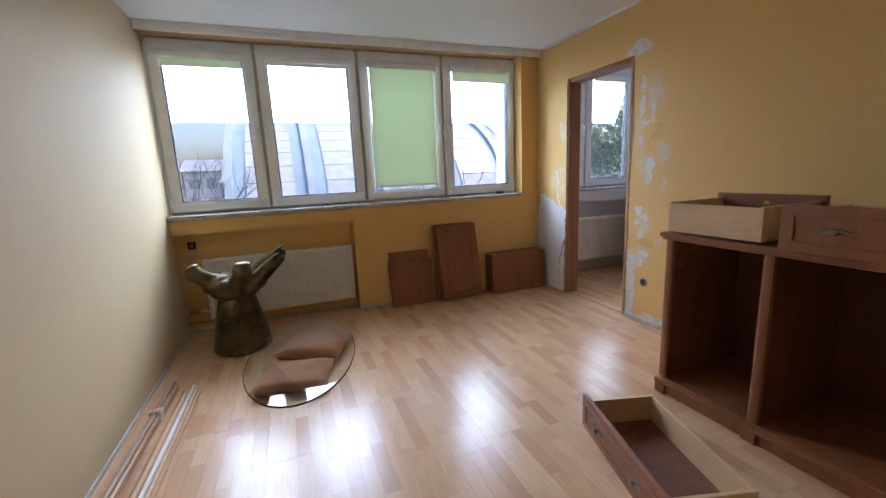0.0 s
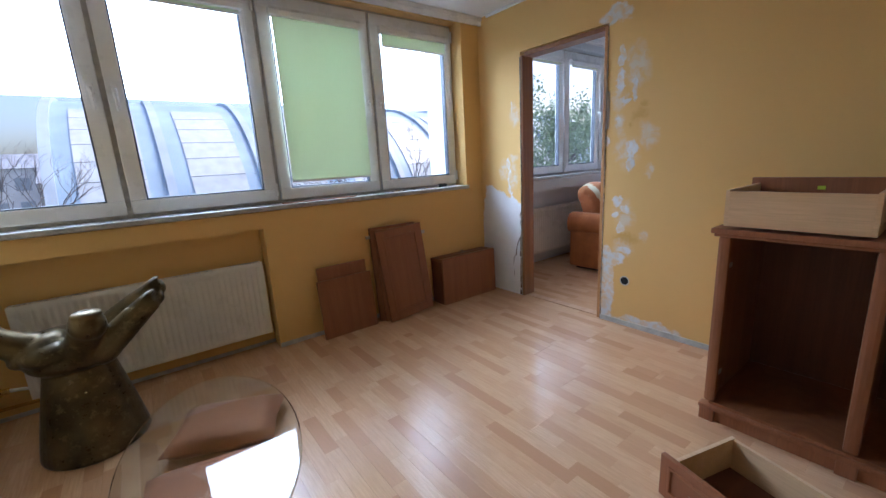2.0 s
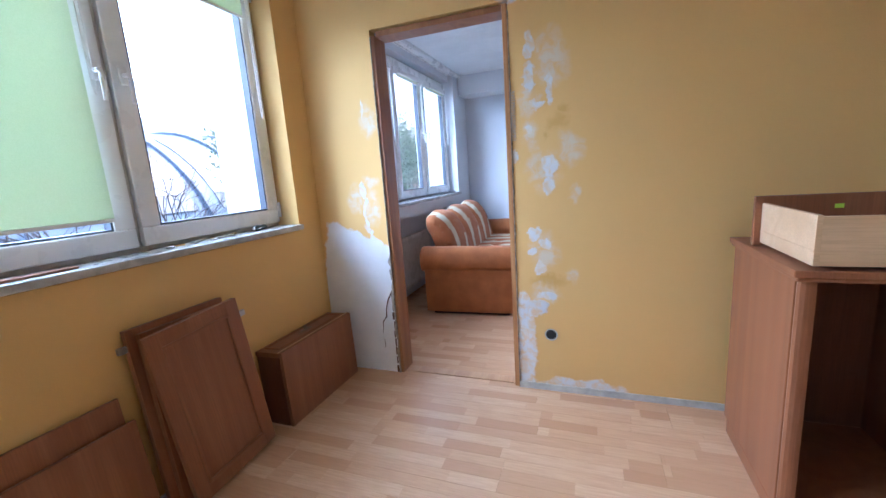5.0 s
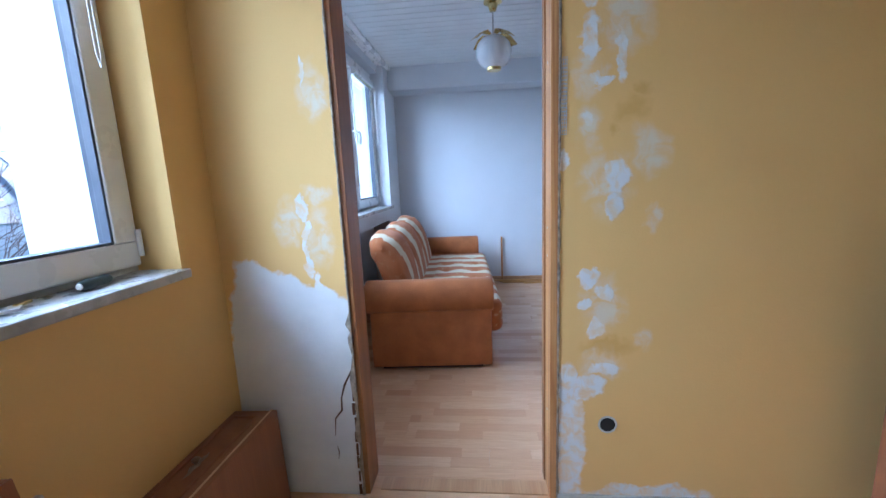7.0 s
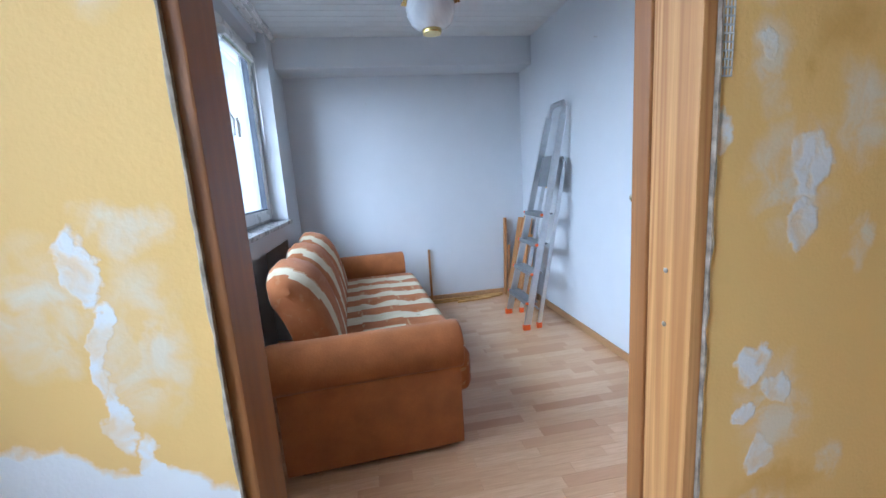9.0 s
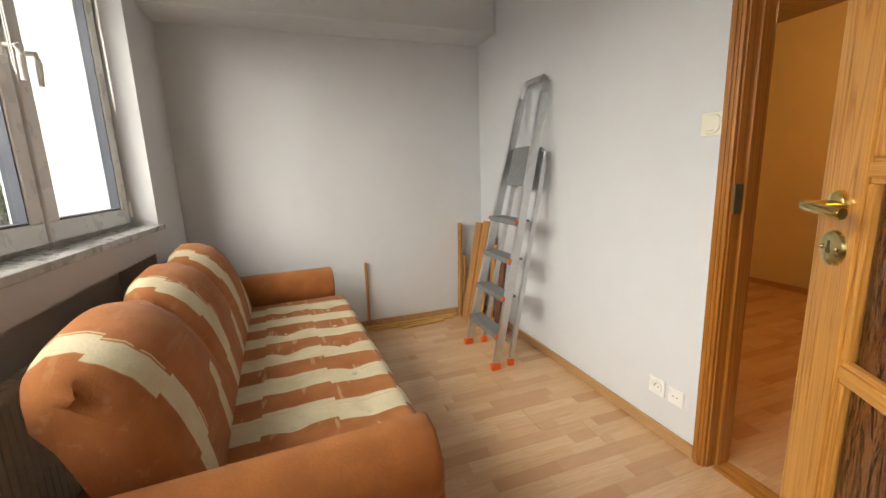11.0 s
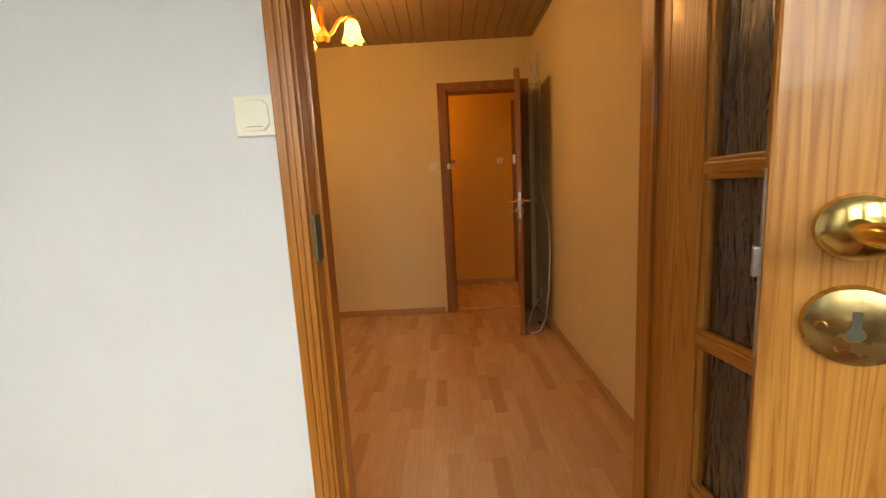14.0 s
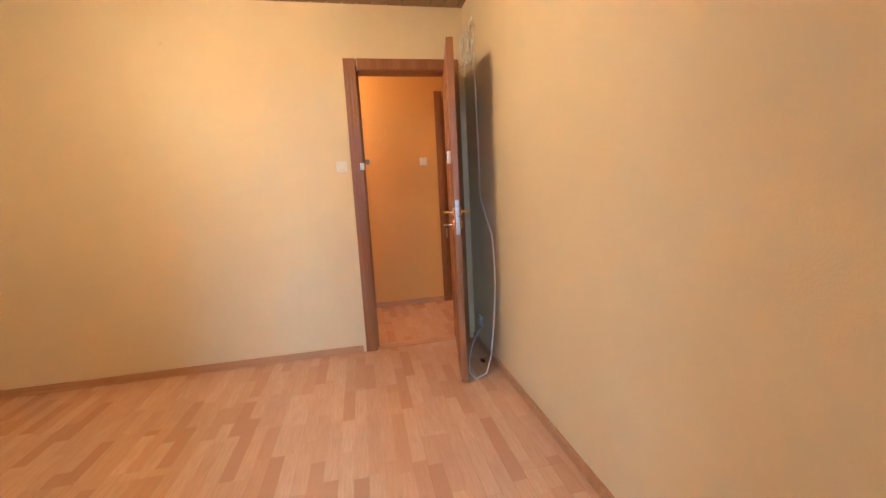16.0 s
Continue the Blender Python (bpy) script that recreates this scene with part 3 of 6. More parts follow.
bmesh.ops.transform(valve, matrix=pose(0.06, 4.288, 0.186, 0, -90, 0), verts=valve.verts)
part("valve", valve, M["brass"], r1, "brass radiator valve", smooth=35)
r2 = radiator(3.75, 5.3, 0.13, 0.64, 4.30, "white ribbed panel radiator in the niche behind the sofa")
for z in (0.18, 0.58):
    part("bracket", box(4.5, 4.54, 4.352, 4.40, z, z + 0.03), M["steel"], r2)


# ---- door frames and doors ----
fr = tagged(new("door_1"), "remains of a door frame in the bare doorway", "door frame", kind="structure")
jb = boxes([(XD + 0.003, XD2 + 0.012, D1B - 0.023, D1B - 0.002, 0.0, D1H - 0.03)], 0.003)
part("jamb", jb, M["frame_brown"], fr, "dark brown stained jamb board")
part("jamb", boxes([(XD + 0.001, XD2 - 0.012, D1A + 0.004, D1A + 0.028, 0.0, D1H - 0.012)], 0.002), M["raw_pine"], fr, "scraped pine jamb board")
part("stop", boxes([(XD2 - 0.012, XD2 + 0.034, D1A + 0.004, D1A + 0.034, 0.0, D1H - 0.012)], 0.003), M["frame_brown"], fr, "dark stained edge strip")
part("head", boxes([(XD + 0.02, XD2 + 0.02, D1A + 0.034, D1B - 0.025, D1H - 0.035, D1H - 0.006)], 0.002), M["frame_brown"], fr, "brown head board")
for z in (0.35, 0.95, 1.05, 1.6):
    part("screw", lathe([(0.0, 0.0), (0.004, 0.0), (0.005, 0.002), (0.0, 0.003)], 10), M["steel"], fr, at=pose(XD + 0.06, D1A + 0.028, z, -90, 0, 0))


def ragged(y0, out, seed):
    """The torn plaster edge beside the doorway."""
    rng = random.Random(seed)
    bm = bmesh.new()
    z, prev = 0.0, None
    while z < D1H - 0.02:
        d = 0.001 + 0.004 * rng.random() + (0.016 if z < 0.75 and out > 0 else 0.001) * rng.random()
        x = XD - 0.0035 - 0.004 * rng.random()
        row = [bm.verts.new((XD + 0.012, y0, z)), bm.verts.new((x, y0, z)), bm.verts.new((x, y0 + out * d, z)), bm.verts.new((XD + 0.001, y0 + out * (d + 0.004), z))]
        if prev:
            for i in range(3):
                bm.faces.new((prev[i], prev[i + 1], row[i + 1], row[i]))
        prev = row
        z += 0.02 + 0.03 * rng.random()
    return bm


M["torn"] = plain("torn plaster and paint", (0.34, 0.28, 0.21), 0.9, 0, 0.45, 40, 0.6, 60)
structure("trim_plaster", ragged(D1B - 0.004, 1, 3), M["torn"], "torn plaster edge beside the doorway", "trim")
structure("trim_plaster", ragged(D1A + 0.003, -1, 5), M["torn"], "torn plaster edge beside the doorway", "trim")
CX = XD - 0.001
M["gap"] = plain("broken wood in the gap", (0.12, 0.055, 0.028), 0.8, 0, 0.3, 30, 0.5)
crack = tube([(CX, 3.722, 0.73), (CX, 3.739, 0.65), (CX, 3.753, 0.54), (CX, 3.788, 0.476), (CX, 3.805, 0.42), (CX, 3.807, 0.37), (CX, 3.836, 0.333), (CX, 3.843, 0.26)], [0.001, 0.0025, 0.003, 0.004, 0.003, 0.004, 0.003, 0.001], 6)
structure("trim_crack", crack, M["gap"], "dark crack in the plaster beside the doorway", "trim")
structure("trim_crack", tube([(CX, 3.839, 0.215), (CX, 3.834, 0.19), (CX, 3.838, 0.16)], [0.001, 0.002, 0.001], 6), M["gap"], "short crack in the plaster", "trim")
rng = random.Random(8)
for k in range(9):
    z0 = 0.004 + 0.058 * k
    y0 = 3.752 + 0.004 * rng.random()
    structure("trim_splinter", box(XD - 0.0045, XD + 0.004, y0, y0 + 0.006 + 0.006 * rng.random(), z0, z0 + 0.04 + 0.02 * rng.random(), 0.001), M["gap"], "splintered brown wood in the torn plaster edge", "trim")
mesh_bm = boxes([(XD - 0.003, XD - 0.001, D1A - 0.022, D1A - 0.003, 1.36 + 0.012 * i, 1.3625 + 0.012 * i) for i in range(20)] + [(XD - 0.003, XD - 0.001, D1A - 0.022 + 0.006 * i, D1A - 0.0205 + 0.006 * i, 1.36, 1.6) for i in range(4)])
structure("trim_mesh", mesh_bm, M["plaster"], "strip of exposed grey plaster mesh", "trim")


def casing(name, x0, x1, h, w, y0, y1, mat, matx, label):
    """A door frame in a wall that runs along x: lining, stops and casings on both faces."""
    ob = tagged(new(name), label, "door frame", kind="structure")
    for s, x in ((1, x0), (-1, x1)):
        a, b = sorted((x, x - s * 0.03))
        part("jamb", boxes([(a, b, y0 - 0.004, y1 + 0.004, 0.0, h)], 0.002), mat, ob)
        a, b = sorted((x, x + s * 0.012))
        part("stop", boxes([(a, b, y0 + 0.02, y1 - 0.042, 0.0, h)], 0.003), mat, ob)
        for yy, d in ((y1, 1), (y0, -1)):
            lo, hi = sorted((x - s * 0.006, x - s * w))
            ya, yb = sorted((yy + d * 0.004, yy + d * 0.018))
            bm = boxes([(lo, hi, ya, yb, 0.0, h + w - 0.006)], 0.004)
            for q in (0.35, 0.65):
                xm = lo + (hi - lo) * q
                cuboid(bm, xm - 0.006, xm + 0.006, min(yy + d * 0.018, yy + d * 0.023), max(yy + d * 0.018, yy + d * 0.023), 0.0, h + 0.01, 0.002)
            part("architrave", bm, mat, ob)
    part("head", boxes([(x0, x1, y0 - 0.004, y1 + 0.004, h, h + 0.03)], 0.002), matx, ob)
    for yy, d in ((y1, 1), (y0, -1)):
        ya, yb = sorted((yy + d * 0.004, yy + d * 0.018))
        part("architrave", boxes([(x0 + 0.006 - 0.0, x1 - 0.006, ya, yb, h + 0.006, h + w - 0.006)], 0.004), matx, ob)
    return ob


d2 = casing("door_2", 3.80, 4.583, 2.02, 0.056, YB, YA, M["pine_frame"], M["pine_frame_x"], "varnished pine door frame with moulded casing")
M["strike"] = plain("tarnished brass", (0.13, 0.13, 0.09), 0.5, 0.7, 0.15, 30)
part("strike_plate", box(4.577, 4.5835, 1.962, 2.003, 1.03, 1.135, 0.001), M["strike"], d2, "worn brass strike plate")
casing("door_3", 3.585, 4.225, 2.035, 0.088, YSOUTH - 0.12, YSOUTH, M["frame_brown"], M["frame_brown"], "brown stained door frame")


def rib_glass():
    n = Nodes("bark pattern glass", 0.17)
    n.bsdf.inputs["Transmission Weight"].default_value = 1.0
    n.bsdf.inputs["IOR"].default_value = 1.5
    ridges = n.math("ADD", n.noise(1.0, 3, 0.5, n.scaled((34, 34, 5)), 1.0), n.math("MULTIPLY", n.noise(1.0, 2, 0.5, n.scaled((90, 90, 16))), 0.25))
    return n.out((0.62, 0.54, 0.48), None, ridges, 1.0, 0.013)


M["rib_glass"] = rib_glass()


def lever(bm, x, z, y, d, way):
    """A lever handle on a leaf's face; d is the face's side, way the lever's."""
    lathe_bm = lathe([(0.0, 0.010), (0.019, 0.010), (0.0235, 0.007), (0.025, 0.0)], 24)
    bmesh.ops.transform(lathe_bm, matrix=pose(x, y, z, -90 * d, 0, 0), verts=lathe_bm.verts)
    me = bpy.data.meshes.new("tmp")
    lathe_bm.to_mesh(me)
    lathe_bm.free()
    bm.from_mesh(me)
    bpy.data.meshes.remove(me)
    tube([(x, y, z), (x, y + d * 0.04, z), (x + way * 0.006, y + d * 0.05, z), (x + way * 0.022, y + d * 0.052, z), (x + way * 0.056, y + d * 0.05, z - 0.003), (x + way * 0.088, y + d * 0.046, z - 0.006), (x + way * 0.091, y + d * 0.045, z - 0.006)],
         [0.008, 0.008, 0.009, 0.0085, 0.0085, 0.0098, 0.0085], 12, bm)


def rosette(x, z, y, d):
    bm = lathe([(0.0, 0.009), (0.02, 0.009), (0.029, 0.006), (0.031, 0.0)], 28)
    for s in (-1, 1):
        lathe([(0.0, 0.0112), (0.003, 0.0112), (0.0042, 0.009)], 10, bm, (s * 0.019, 0.0, 0.0))
    bmesh.ops.transform(bm, matrix=pose(x, y, z, -90 * d, 0, 0), verts=bm.verts)
    return bm


def glazed_leaf(name, length, label, at, flip=1):
    """A pine leaf with one column of patterned panes; its hinge edge is at x = 0."""
    ob = thing(name, label, "door", at=at)
    t, h, z0, st = 0.02, 2.005, 0.008, 0.10
    bars = [0.53, 0.86, 1.19, 1.52]
    part("stile", box(0.0, st, -t, t, z0, h, 0.003), M["pine"], ob)
    part("stile", box(length - st, length, -t, t, z0, h, 0.003), M["pine"], ob)
    part("top_rail", box(st, length - st, -t, t, h - 0.12, h, 0.003), M["pine_x"], ob)
    part("bottom_rail", box(st, length - st, -t, t, z0, 0.20, 0.003), M["pine_x"], ob)
    for z in bars:
        part("glazing_bar", boxes([(st, length - st, -0.012, 0.012, z - 0.02, z + 0.02), (st, length - st, -0.017, 0.017, z - 0.011, z + 0.011)], 0.003), M["pine_x"], ob)
    edges = [0.20] + bars + [h - 0.12]
    for i, (a, b) in enumerate(zip(edges, edges[1:])):
        a, b = a + (0.0 if i == 0 else 0.02), b - (0.0 if i == len(edges) - 2 else 0.02)
        part("pane", box(st + 0.001, length - st - 0.001, -0.003, 0.003, a + 0.001, b - 0.001), M["rib_glass"], ob, "brownish patterned glass")
        bead = boxes([(st, st + 0.014, -0.015, 0.015, a, b), (length - st - 0.014, length - st, -0.015, 0.015, a, b)], 0.004)
        part("glazing_bead", bead, M["pine"], ob)
    for d in (-1, 1):
        bm = bmesh.new()
        lever(bm, length - 0.052, 1.134, d * t, d, -1)
        part("door_handle", bm, M["brass"], ob, "brass lever handle", smooth=40)
        plate = part("key_rosette", rosette(length - 0.055, 1.061, d * t, d), M["brass_aged"], ob, "oval brass key plate", smooth=30)
        hole = lathe([(0.0, 0.0098), (0.0055, 0.0098), (0.0055, 0.0085)], 14, None, (0.0, 0.004, 0.0))
        cuboid(hole, -0.0028, 0.0028, -0.013, 0.002, 0.0085, 0.0097)
        bmesh.ops.transform(hole, matrix=pose(length - 0.055, d * t, 1.061, -90 * d, 0, 0), verts=hole.verts)
        part("keyhole", hole, M["strike"], plate, "tarnished lock cylinder")
    part("latch", box(length, length + 0.006, -0.007, 0.007, 1.09, 1.115, 0.001), M["steel"], ob, "steel latch bolt")
    part("latch_plate", box(length - 0.001, length + 0.001, -0.01, 0.01, 1.02, 1.18), M["steel"], ob)
    return ob


def along(hx, hy, fx, fy, z=0.0):
    return pose(hx, hy, z, 0, 0, math.degrees(math.atan2(fy - hy, fx - hx)))


glazed_leaf("glazed_door", 0.675, "open varnished pine door with bark-pattern glass panes", along(3.470, 2.945, 4.028, 2.552))
glazed_leaf("glazed_door", 0.675, "open varnished pine door with glass panes beside the door frame", along(3.795, 2.03, 3.735, 2.70))


def flush_door(name, length, h, label, at, keys=True):
    ob = thing(name, label, "door", at=at)
    part("leaf", box(0.0, length, -0.02, 0.02, 0.01, h, 0.003), M["frame_brown"], ob)
    for d in (-1, 1):
        bm = bmesh.new()
        lever(bm, length - 0.055, 1.06, d * 0.02, d, -1)
        part("door_handle", bm, M["brass"], ob, "brass lever handle", smooth=40)
        part("key_plate", rosette(length - 0.055, 0.985, d * 0.02, d), M["brass"], ob, smooth=30)
        for a, b in ((0.25, 0.95), (1.12, 1.85)):
            bm = boxes([(0.12, length - 0.12, d * 0.0205 - 0.004, d * 0.0205 + 0.004, a, a + 0.025), (0.12, length - 0.12, d * 0.0205 - 0.004, d * 0.0205 + 0.004, b - 0.025, b),
                        (0.12, 0.145, d * 0.0205 - 0.004, d * 0.0205 + 0.004, a + 0.025, b - 0.025), (length - 0.145, length - 0.12, d * 0.0205 - 0.004, d * 0.0205 + 0.004, a + 0.025, b - 0.025)], 0.003)
            part("moulding", bm, M["frame_brown"], ob)
    part("lock_plate", box(length - 0.001, length + 0.002, -0.011, 0.011, 0.93, 1.13), M["steel"], ob, "steel lock plate")
    if keys:
        key = tube([(length - 0.055, -0.03, 0.985), (length - 0.055, -0.06, 0.985)], 0.004, 8)
        lathe([(0.0, -0.004), (0.014, -0.003), (0.014, 0.003), (0.0, 0.004)], 14, key, (length - 0.055, -0.068, 0.985))
        cuboid(key, length - 0.066, length - 0.048, -0.067, -0.062, 0.91, 0.965, 0.002)
        part("key", key, M["steel"], ob, "bunch of steel keys")
        part("digital_lock", box(length - 0.045, length - 0.005, -0.045, -0.02, 1.34, 1.41, 0.008), M["white_plastic"], ob, "small white plastic box with a dark display")
        part("display", box(length - 0.037, length - 0.013, -0.0465, -0.045, 1.365, 1.395), M["black"], ob)
    return ob


flush_door("panel_door", 0.72, 2.015, "open dark brown wooden door with brass handle and keys", along(3.592, -0.845, 3.728, -0.13))
fr = casing("door_4", 2.66, 3.38, 2.09, 0.085, YHALL - 0.11, YHALL, M["frame_brown"], M["frame_brown"], "brown stained door frame in the hall")
flush_door("entrance_door", 0.70, 2.08, "closed brown wooden hall door with brass fittings", along(2.67, -2.06, 3.37, -2.06), True)


# ---- the yellow room ----
def bronze():
    n = Nodes("aged bronze paint", 0.34, 0.75)
    big = n.noise(5.0, 4)
    fine = n.noise(28, 5, 0.65)
    col = n.mix(n.ramp(big, [(0.35, (0, 0, 0)), (0.65, (1, 1, 1))]), (0.045, 0.034, 0.016), (0.15, 0.115, 0.055))
    col = n.mix(n.ramp(fine, [(0.55, (0, 0, 0)), (0.75, (0.7, 0.7, 0.7))]), col, (0.26, 0.21, 0.11))
    return n.out(col, n.add("MapRange", {0: fine, 1: 0.3, 2: 0.7, 3: 0.24, 4: 0.46}).outputs[0], fine, 0.12, 0.006)


M["bronze"] = bronze()


def sculpture(x, y):
    """An open palm on a flared base: one plain cast shape."""
    bm = lathe([(0.0, 0.0), (0.196, 0.0), (0.204, 0.012), (0.201, 0.04), (0.186, 0.12), (0.166, 0.22), (0.144, 0.32), (0.13, 0.385), (0.122, 0.41), (0.112, 0.43), (0.0, 0.43)], 40)

    def blob(cx, cy, cz, rx, ry, rz, tilt=0.0, turn=0.0):
        r = bmesh.ops.create_uvsphere(bm, u_segments=24, v_segments=16, radius=1.0)
        bmesh.ops.transform(bm, matrix=pose(cx, cy, cz, 0, tilt, turn) @ Matrix.Diagonal((rx, ry, rz, 1)), verts=r["verts"])

    def finger(points, radii):
        tube(points, radii, 16, bm)
        for p, r in ((points[0], radii[0]), (points[-1], radii[-1])):
            blob(*p, r, r, r)

    # the hollow palm, the heel and the root of the thumb
    blob(-0.01, -0.01, 0.455, 0.165, 0.145, 0.075)
    blob(-0.05, 0.07, 0.515, 0.17, 0.12, 0.055, 0, 15)
    blob(0.09, 0.02, 0.49, 0.13, 0.14, 0.075)
    blob(-0.05, -0.08, 0.50, 0.12, 0.075, 0.055)
    blob(-0.11, -0.02, 0.52, 0.11, 0.10, 0.055, -25)
    # the thumb, the finger that stands up, and three that lie together
    finger([(-0.10, -0.01, 0.51), (-0.165, -0.028, 0.55), (-0.215, -0.038, 0.59), (-0.238, -0.043, 0.608)], [0.08, 0.062, 0.057, 0.062])
    finger([(0.03, -0.09, 0.48), (0.055, -0.135, 0.55), (0.072, -0.168, 0.60), (0.08, -0.18, 0.618)], [0.078, 0.064, 0.06, 0.066])
    finger([(0.10, -0.105, 0.475), (0.175, -0.135, 0.545), (0.24, -0.145, 0.605), (0.295, -0.145, 0.648)], [0.066, 0.058, 0.053, 0.044])
    finger([(0.13, -0.03, 0.485), (0.22, -0.085, 0.575), (0.29, -0.115, 0.64), (0.325, -0.12, 0.665)], [0.062, 0.05, 0.044, 0.037])
    finger([(0.10, 0.05, 0.50), (0.19, 0.01, 0.585), (0.27, -0.05, 0.655), (0.335, -0.09, 0.702)], [0.068, 0.057, 0.049, 0.041])
    # nails
    blob(-0.252, -0.05, 0.655, 0.05, 0.05, 0.02, -25)
    blob(0.084, -0.185, 0.668, 0.056, 0.052, 0.018)
    blob(0.285, -0.15, 0.682, 0.05, 0.034, 0.014, -35)
    blob(0.318, -0.093, 0.732, 0.045, 0.032, 0.012, -35)
    ob = part("palm_sculpture", bm, M["bronze"], at=pose(x, y, 0))
    re = ob.modifiers.new("cast", "REMESH")
    re.mode, re.voxel_size, re.use_smooth_shade = "VOXEL", 0.0075, True
    sm = ob.modifiers.new("soften", "SMOOTH")
    sm.factor, sm.iterations = 0.5, 3
    return tagged(ob, "bronze-coloured seat shaped like an open palm on a flared base", "sculpture")


sculpture(0.405, 3.80)


def velvet(name, color):
    n = Nodes(name, 0.9)
    n.bsdf.inputs["Sheen Weight"].default_value = 0.12
    n.bsdf.inputs["Sheen Roughness"].default_value = 0.4
    a, b = n.noise(9, 4), n.noise(120, 3)
    col = n.mix(n.ramp(a, [(0.3, (0, 0, 0)), (0.7, (1, 1, 1))]), sh(color, 0.8), sh(color, 1.15))
    col = n.mix(n.math("MULTIPLY", b, 0.5), col, sh(color, 0.65))
    return n.out(col, None, b, 0.4, 0.003)


M["cushion"] = velvet("brown cushion velvet", (0.36, 0.14, 0.058))
M["rust"] = velvet("rust upholstery", (0.43, 0.145, 0.04))


def pillow(w, d, h, name, mat, at, label, category):
    n = 14
    bm = bmesh.new()
    grid = {}
    for s in (1, -1):
        for i in range(n + 1):
            for j in range(n + 1):
                u, v = 2 * i / n - 1, 2 * j / n - 1
                if s < 0 and (abs(u) == 1 or abs(v) == 1):
                    grid[s, i, j] = grid[1, i, j]
                    continue
                k = (1 - u ** 4) * (1 - v ** 4)
                pinch = 1 - 0.07 * (1 - abs(v)) * (abs(u) ** 6) - 0.07 * (1 - abs(u)) * (abs(v) ** 6)
                wob = 0.006 * noise.noise((u * 2.3 + w * 9, v * 2.3, s * 3.0)) * k
                z = s * h / 2 * k ** 0.45 + wob
                grid[s, i, j] = bm.verts.new((u * w / 2 * pinch, v * d / 2 * pinch, z + h / 2))
    for s in (1, -1):
        for i in range(n):
            for j in range(n):
                q = [grid[s, i, j], grid[s, i + 1, j], grid[s, i + 1, j + 1], grid[s, i, j + 1]]
                bm.faces.new(q if s > 0 else q[::-1])
    ob = part(name, bm, mat, at=at, smooth=60)
    return tagged(ob, label, category)


pillow(0.44, 0.36, 0.085, "cushion", M["cushion"], pose(0.755, 3.03, 0.0, 0, 0, -12), "flat brown velvet cushion lying under the glass top", "cushion")
pillow(0.46, 0.36, 0.10, "cushion", M["cushion"], pose(0.90, 3.42, 0.0, 0, 0, -24), "flat brown velvet cushion lying under the glass top", "cushion")
top = thing("glass_tabletop", "oval clear glass table top resting on brown cushions", "table top", at=pose(0.814, 3.20, 0.1, 2.2, 0, 0) @ pose(0, 0, 0, 0, 0, -8))
oval = lathe([(0.0, 0.0), (0.99, 0.0), (1.0, 0.003), (1.0, 0.009), (0.99, 0.012), (0.0, 0.012)], 72)
bmesh.ops.scale(oval, vec=(0.335, 0.596, 1), verts=oval.verts)
part("glass", oval, M["table_glass"], top, "thick clear glass with smears", smooth=25).visible_shadow = False

# trims along the west wall
for i, (x, w, h, l, mat, label) in enumerate((
        (0.018, 0.012, 0.010, 1.30, "skirting", "thin beech trim strip lying on the floor"), (0.108, 0.018, 0.012, 1.45, "skirting", "thin wooden trim strip lying on the floor"),
        (0.135, 0.016, 0.010, 1.40, "birch", "thin pale trim strip lying on the floor"), (0.165, 0.016, 0.012, 1.40, "pvc", "thin white trim strip lying on the floor"),
        (0.190, 0.013, 0.010, 1.42, "birch", "thin pale trim strip lying on the floor"), (0.212, 0.012, 0.010, 1.42, "skirting", "thin beech trim strip lying on the floor"))):
    tagged(part("trim_strip", box(0, w, -l, 0, 0.0, h, 0.002), M[mat], at=pose(x - 0.01 + 0.01 * (i > 0), 3.27 - 0.05 * (i % 3), 0, 0, 0, 1.2 - 2.2)), label, "trim strip", "trim strips by the wall")
roll = thing("trim_bundle", "bundle of grey-beige skirting strips tied with a printed band", "trim bundle", at=pose(0.055, 3.28, 0.0, 0, 0, -1.4))
for k, (dx, dz) in enumerate(((0.0, 0.018), (0.022, 0.018), (0.011, 0.037))):
    part("strip", extrude_profile([(-0.013 + dx, dz - 0.017), (0.011 + dx, dz - 0.017), (0.011 + dx, dz + 0.012), (0.004 + dx, dz + 0.018), (-0.010 + dx, dz + 0.016)], -1.35, 0.0), M["ceiling_panel_wood"] if k == 2 else M["skirting"], roll, at=pose(0, 0, 0, 0, 0, 90) @ Matrix.Diagonal((1, -1, 1, 1)))
part("band", boxes([(-0.018, 0.042, -0.36, -0.315, 0.0, 0.062)], 0.012), M["paper"], roll, "white paper band with red print")
part("print", boxes([(-0.005 + 0.016 * k, 0.004 + 0.016 * k, -0.352, -0.323, 0.0615, 0.0635) for k in range(3)]), M["orange"], roll)


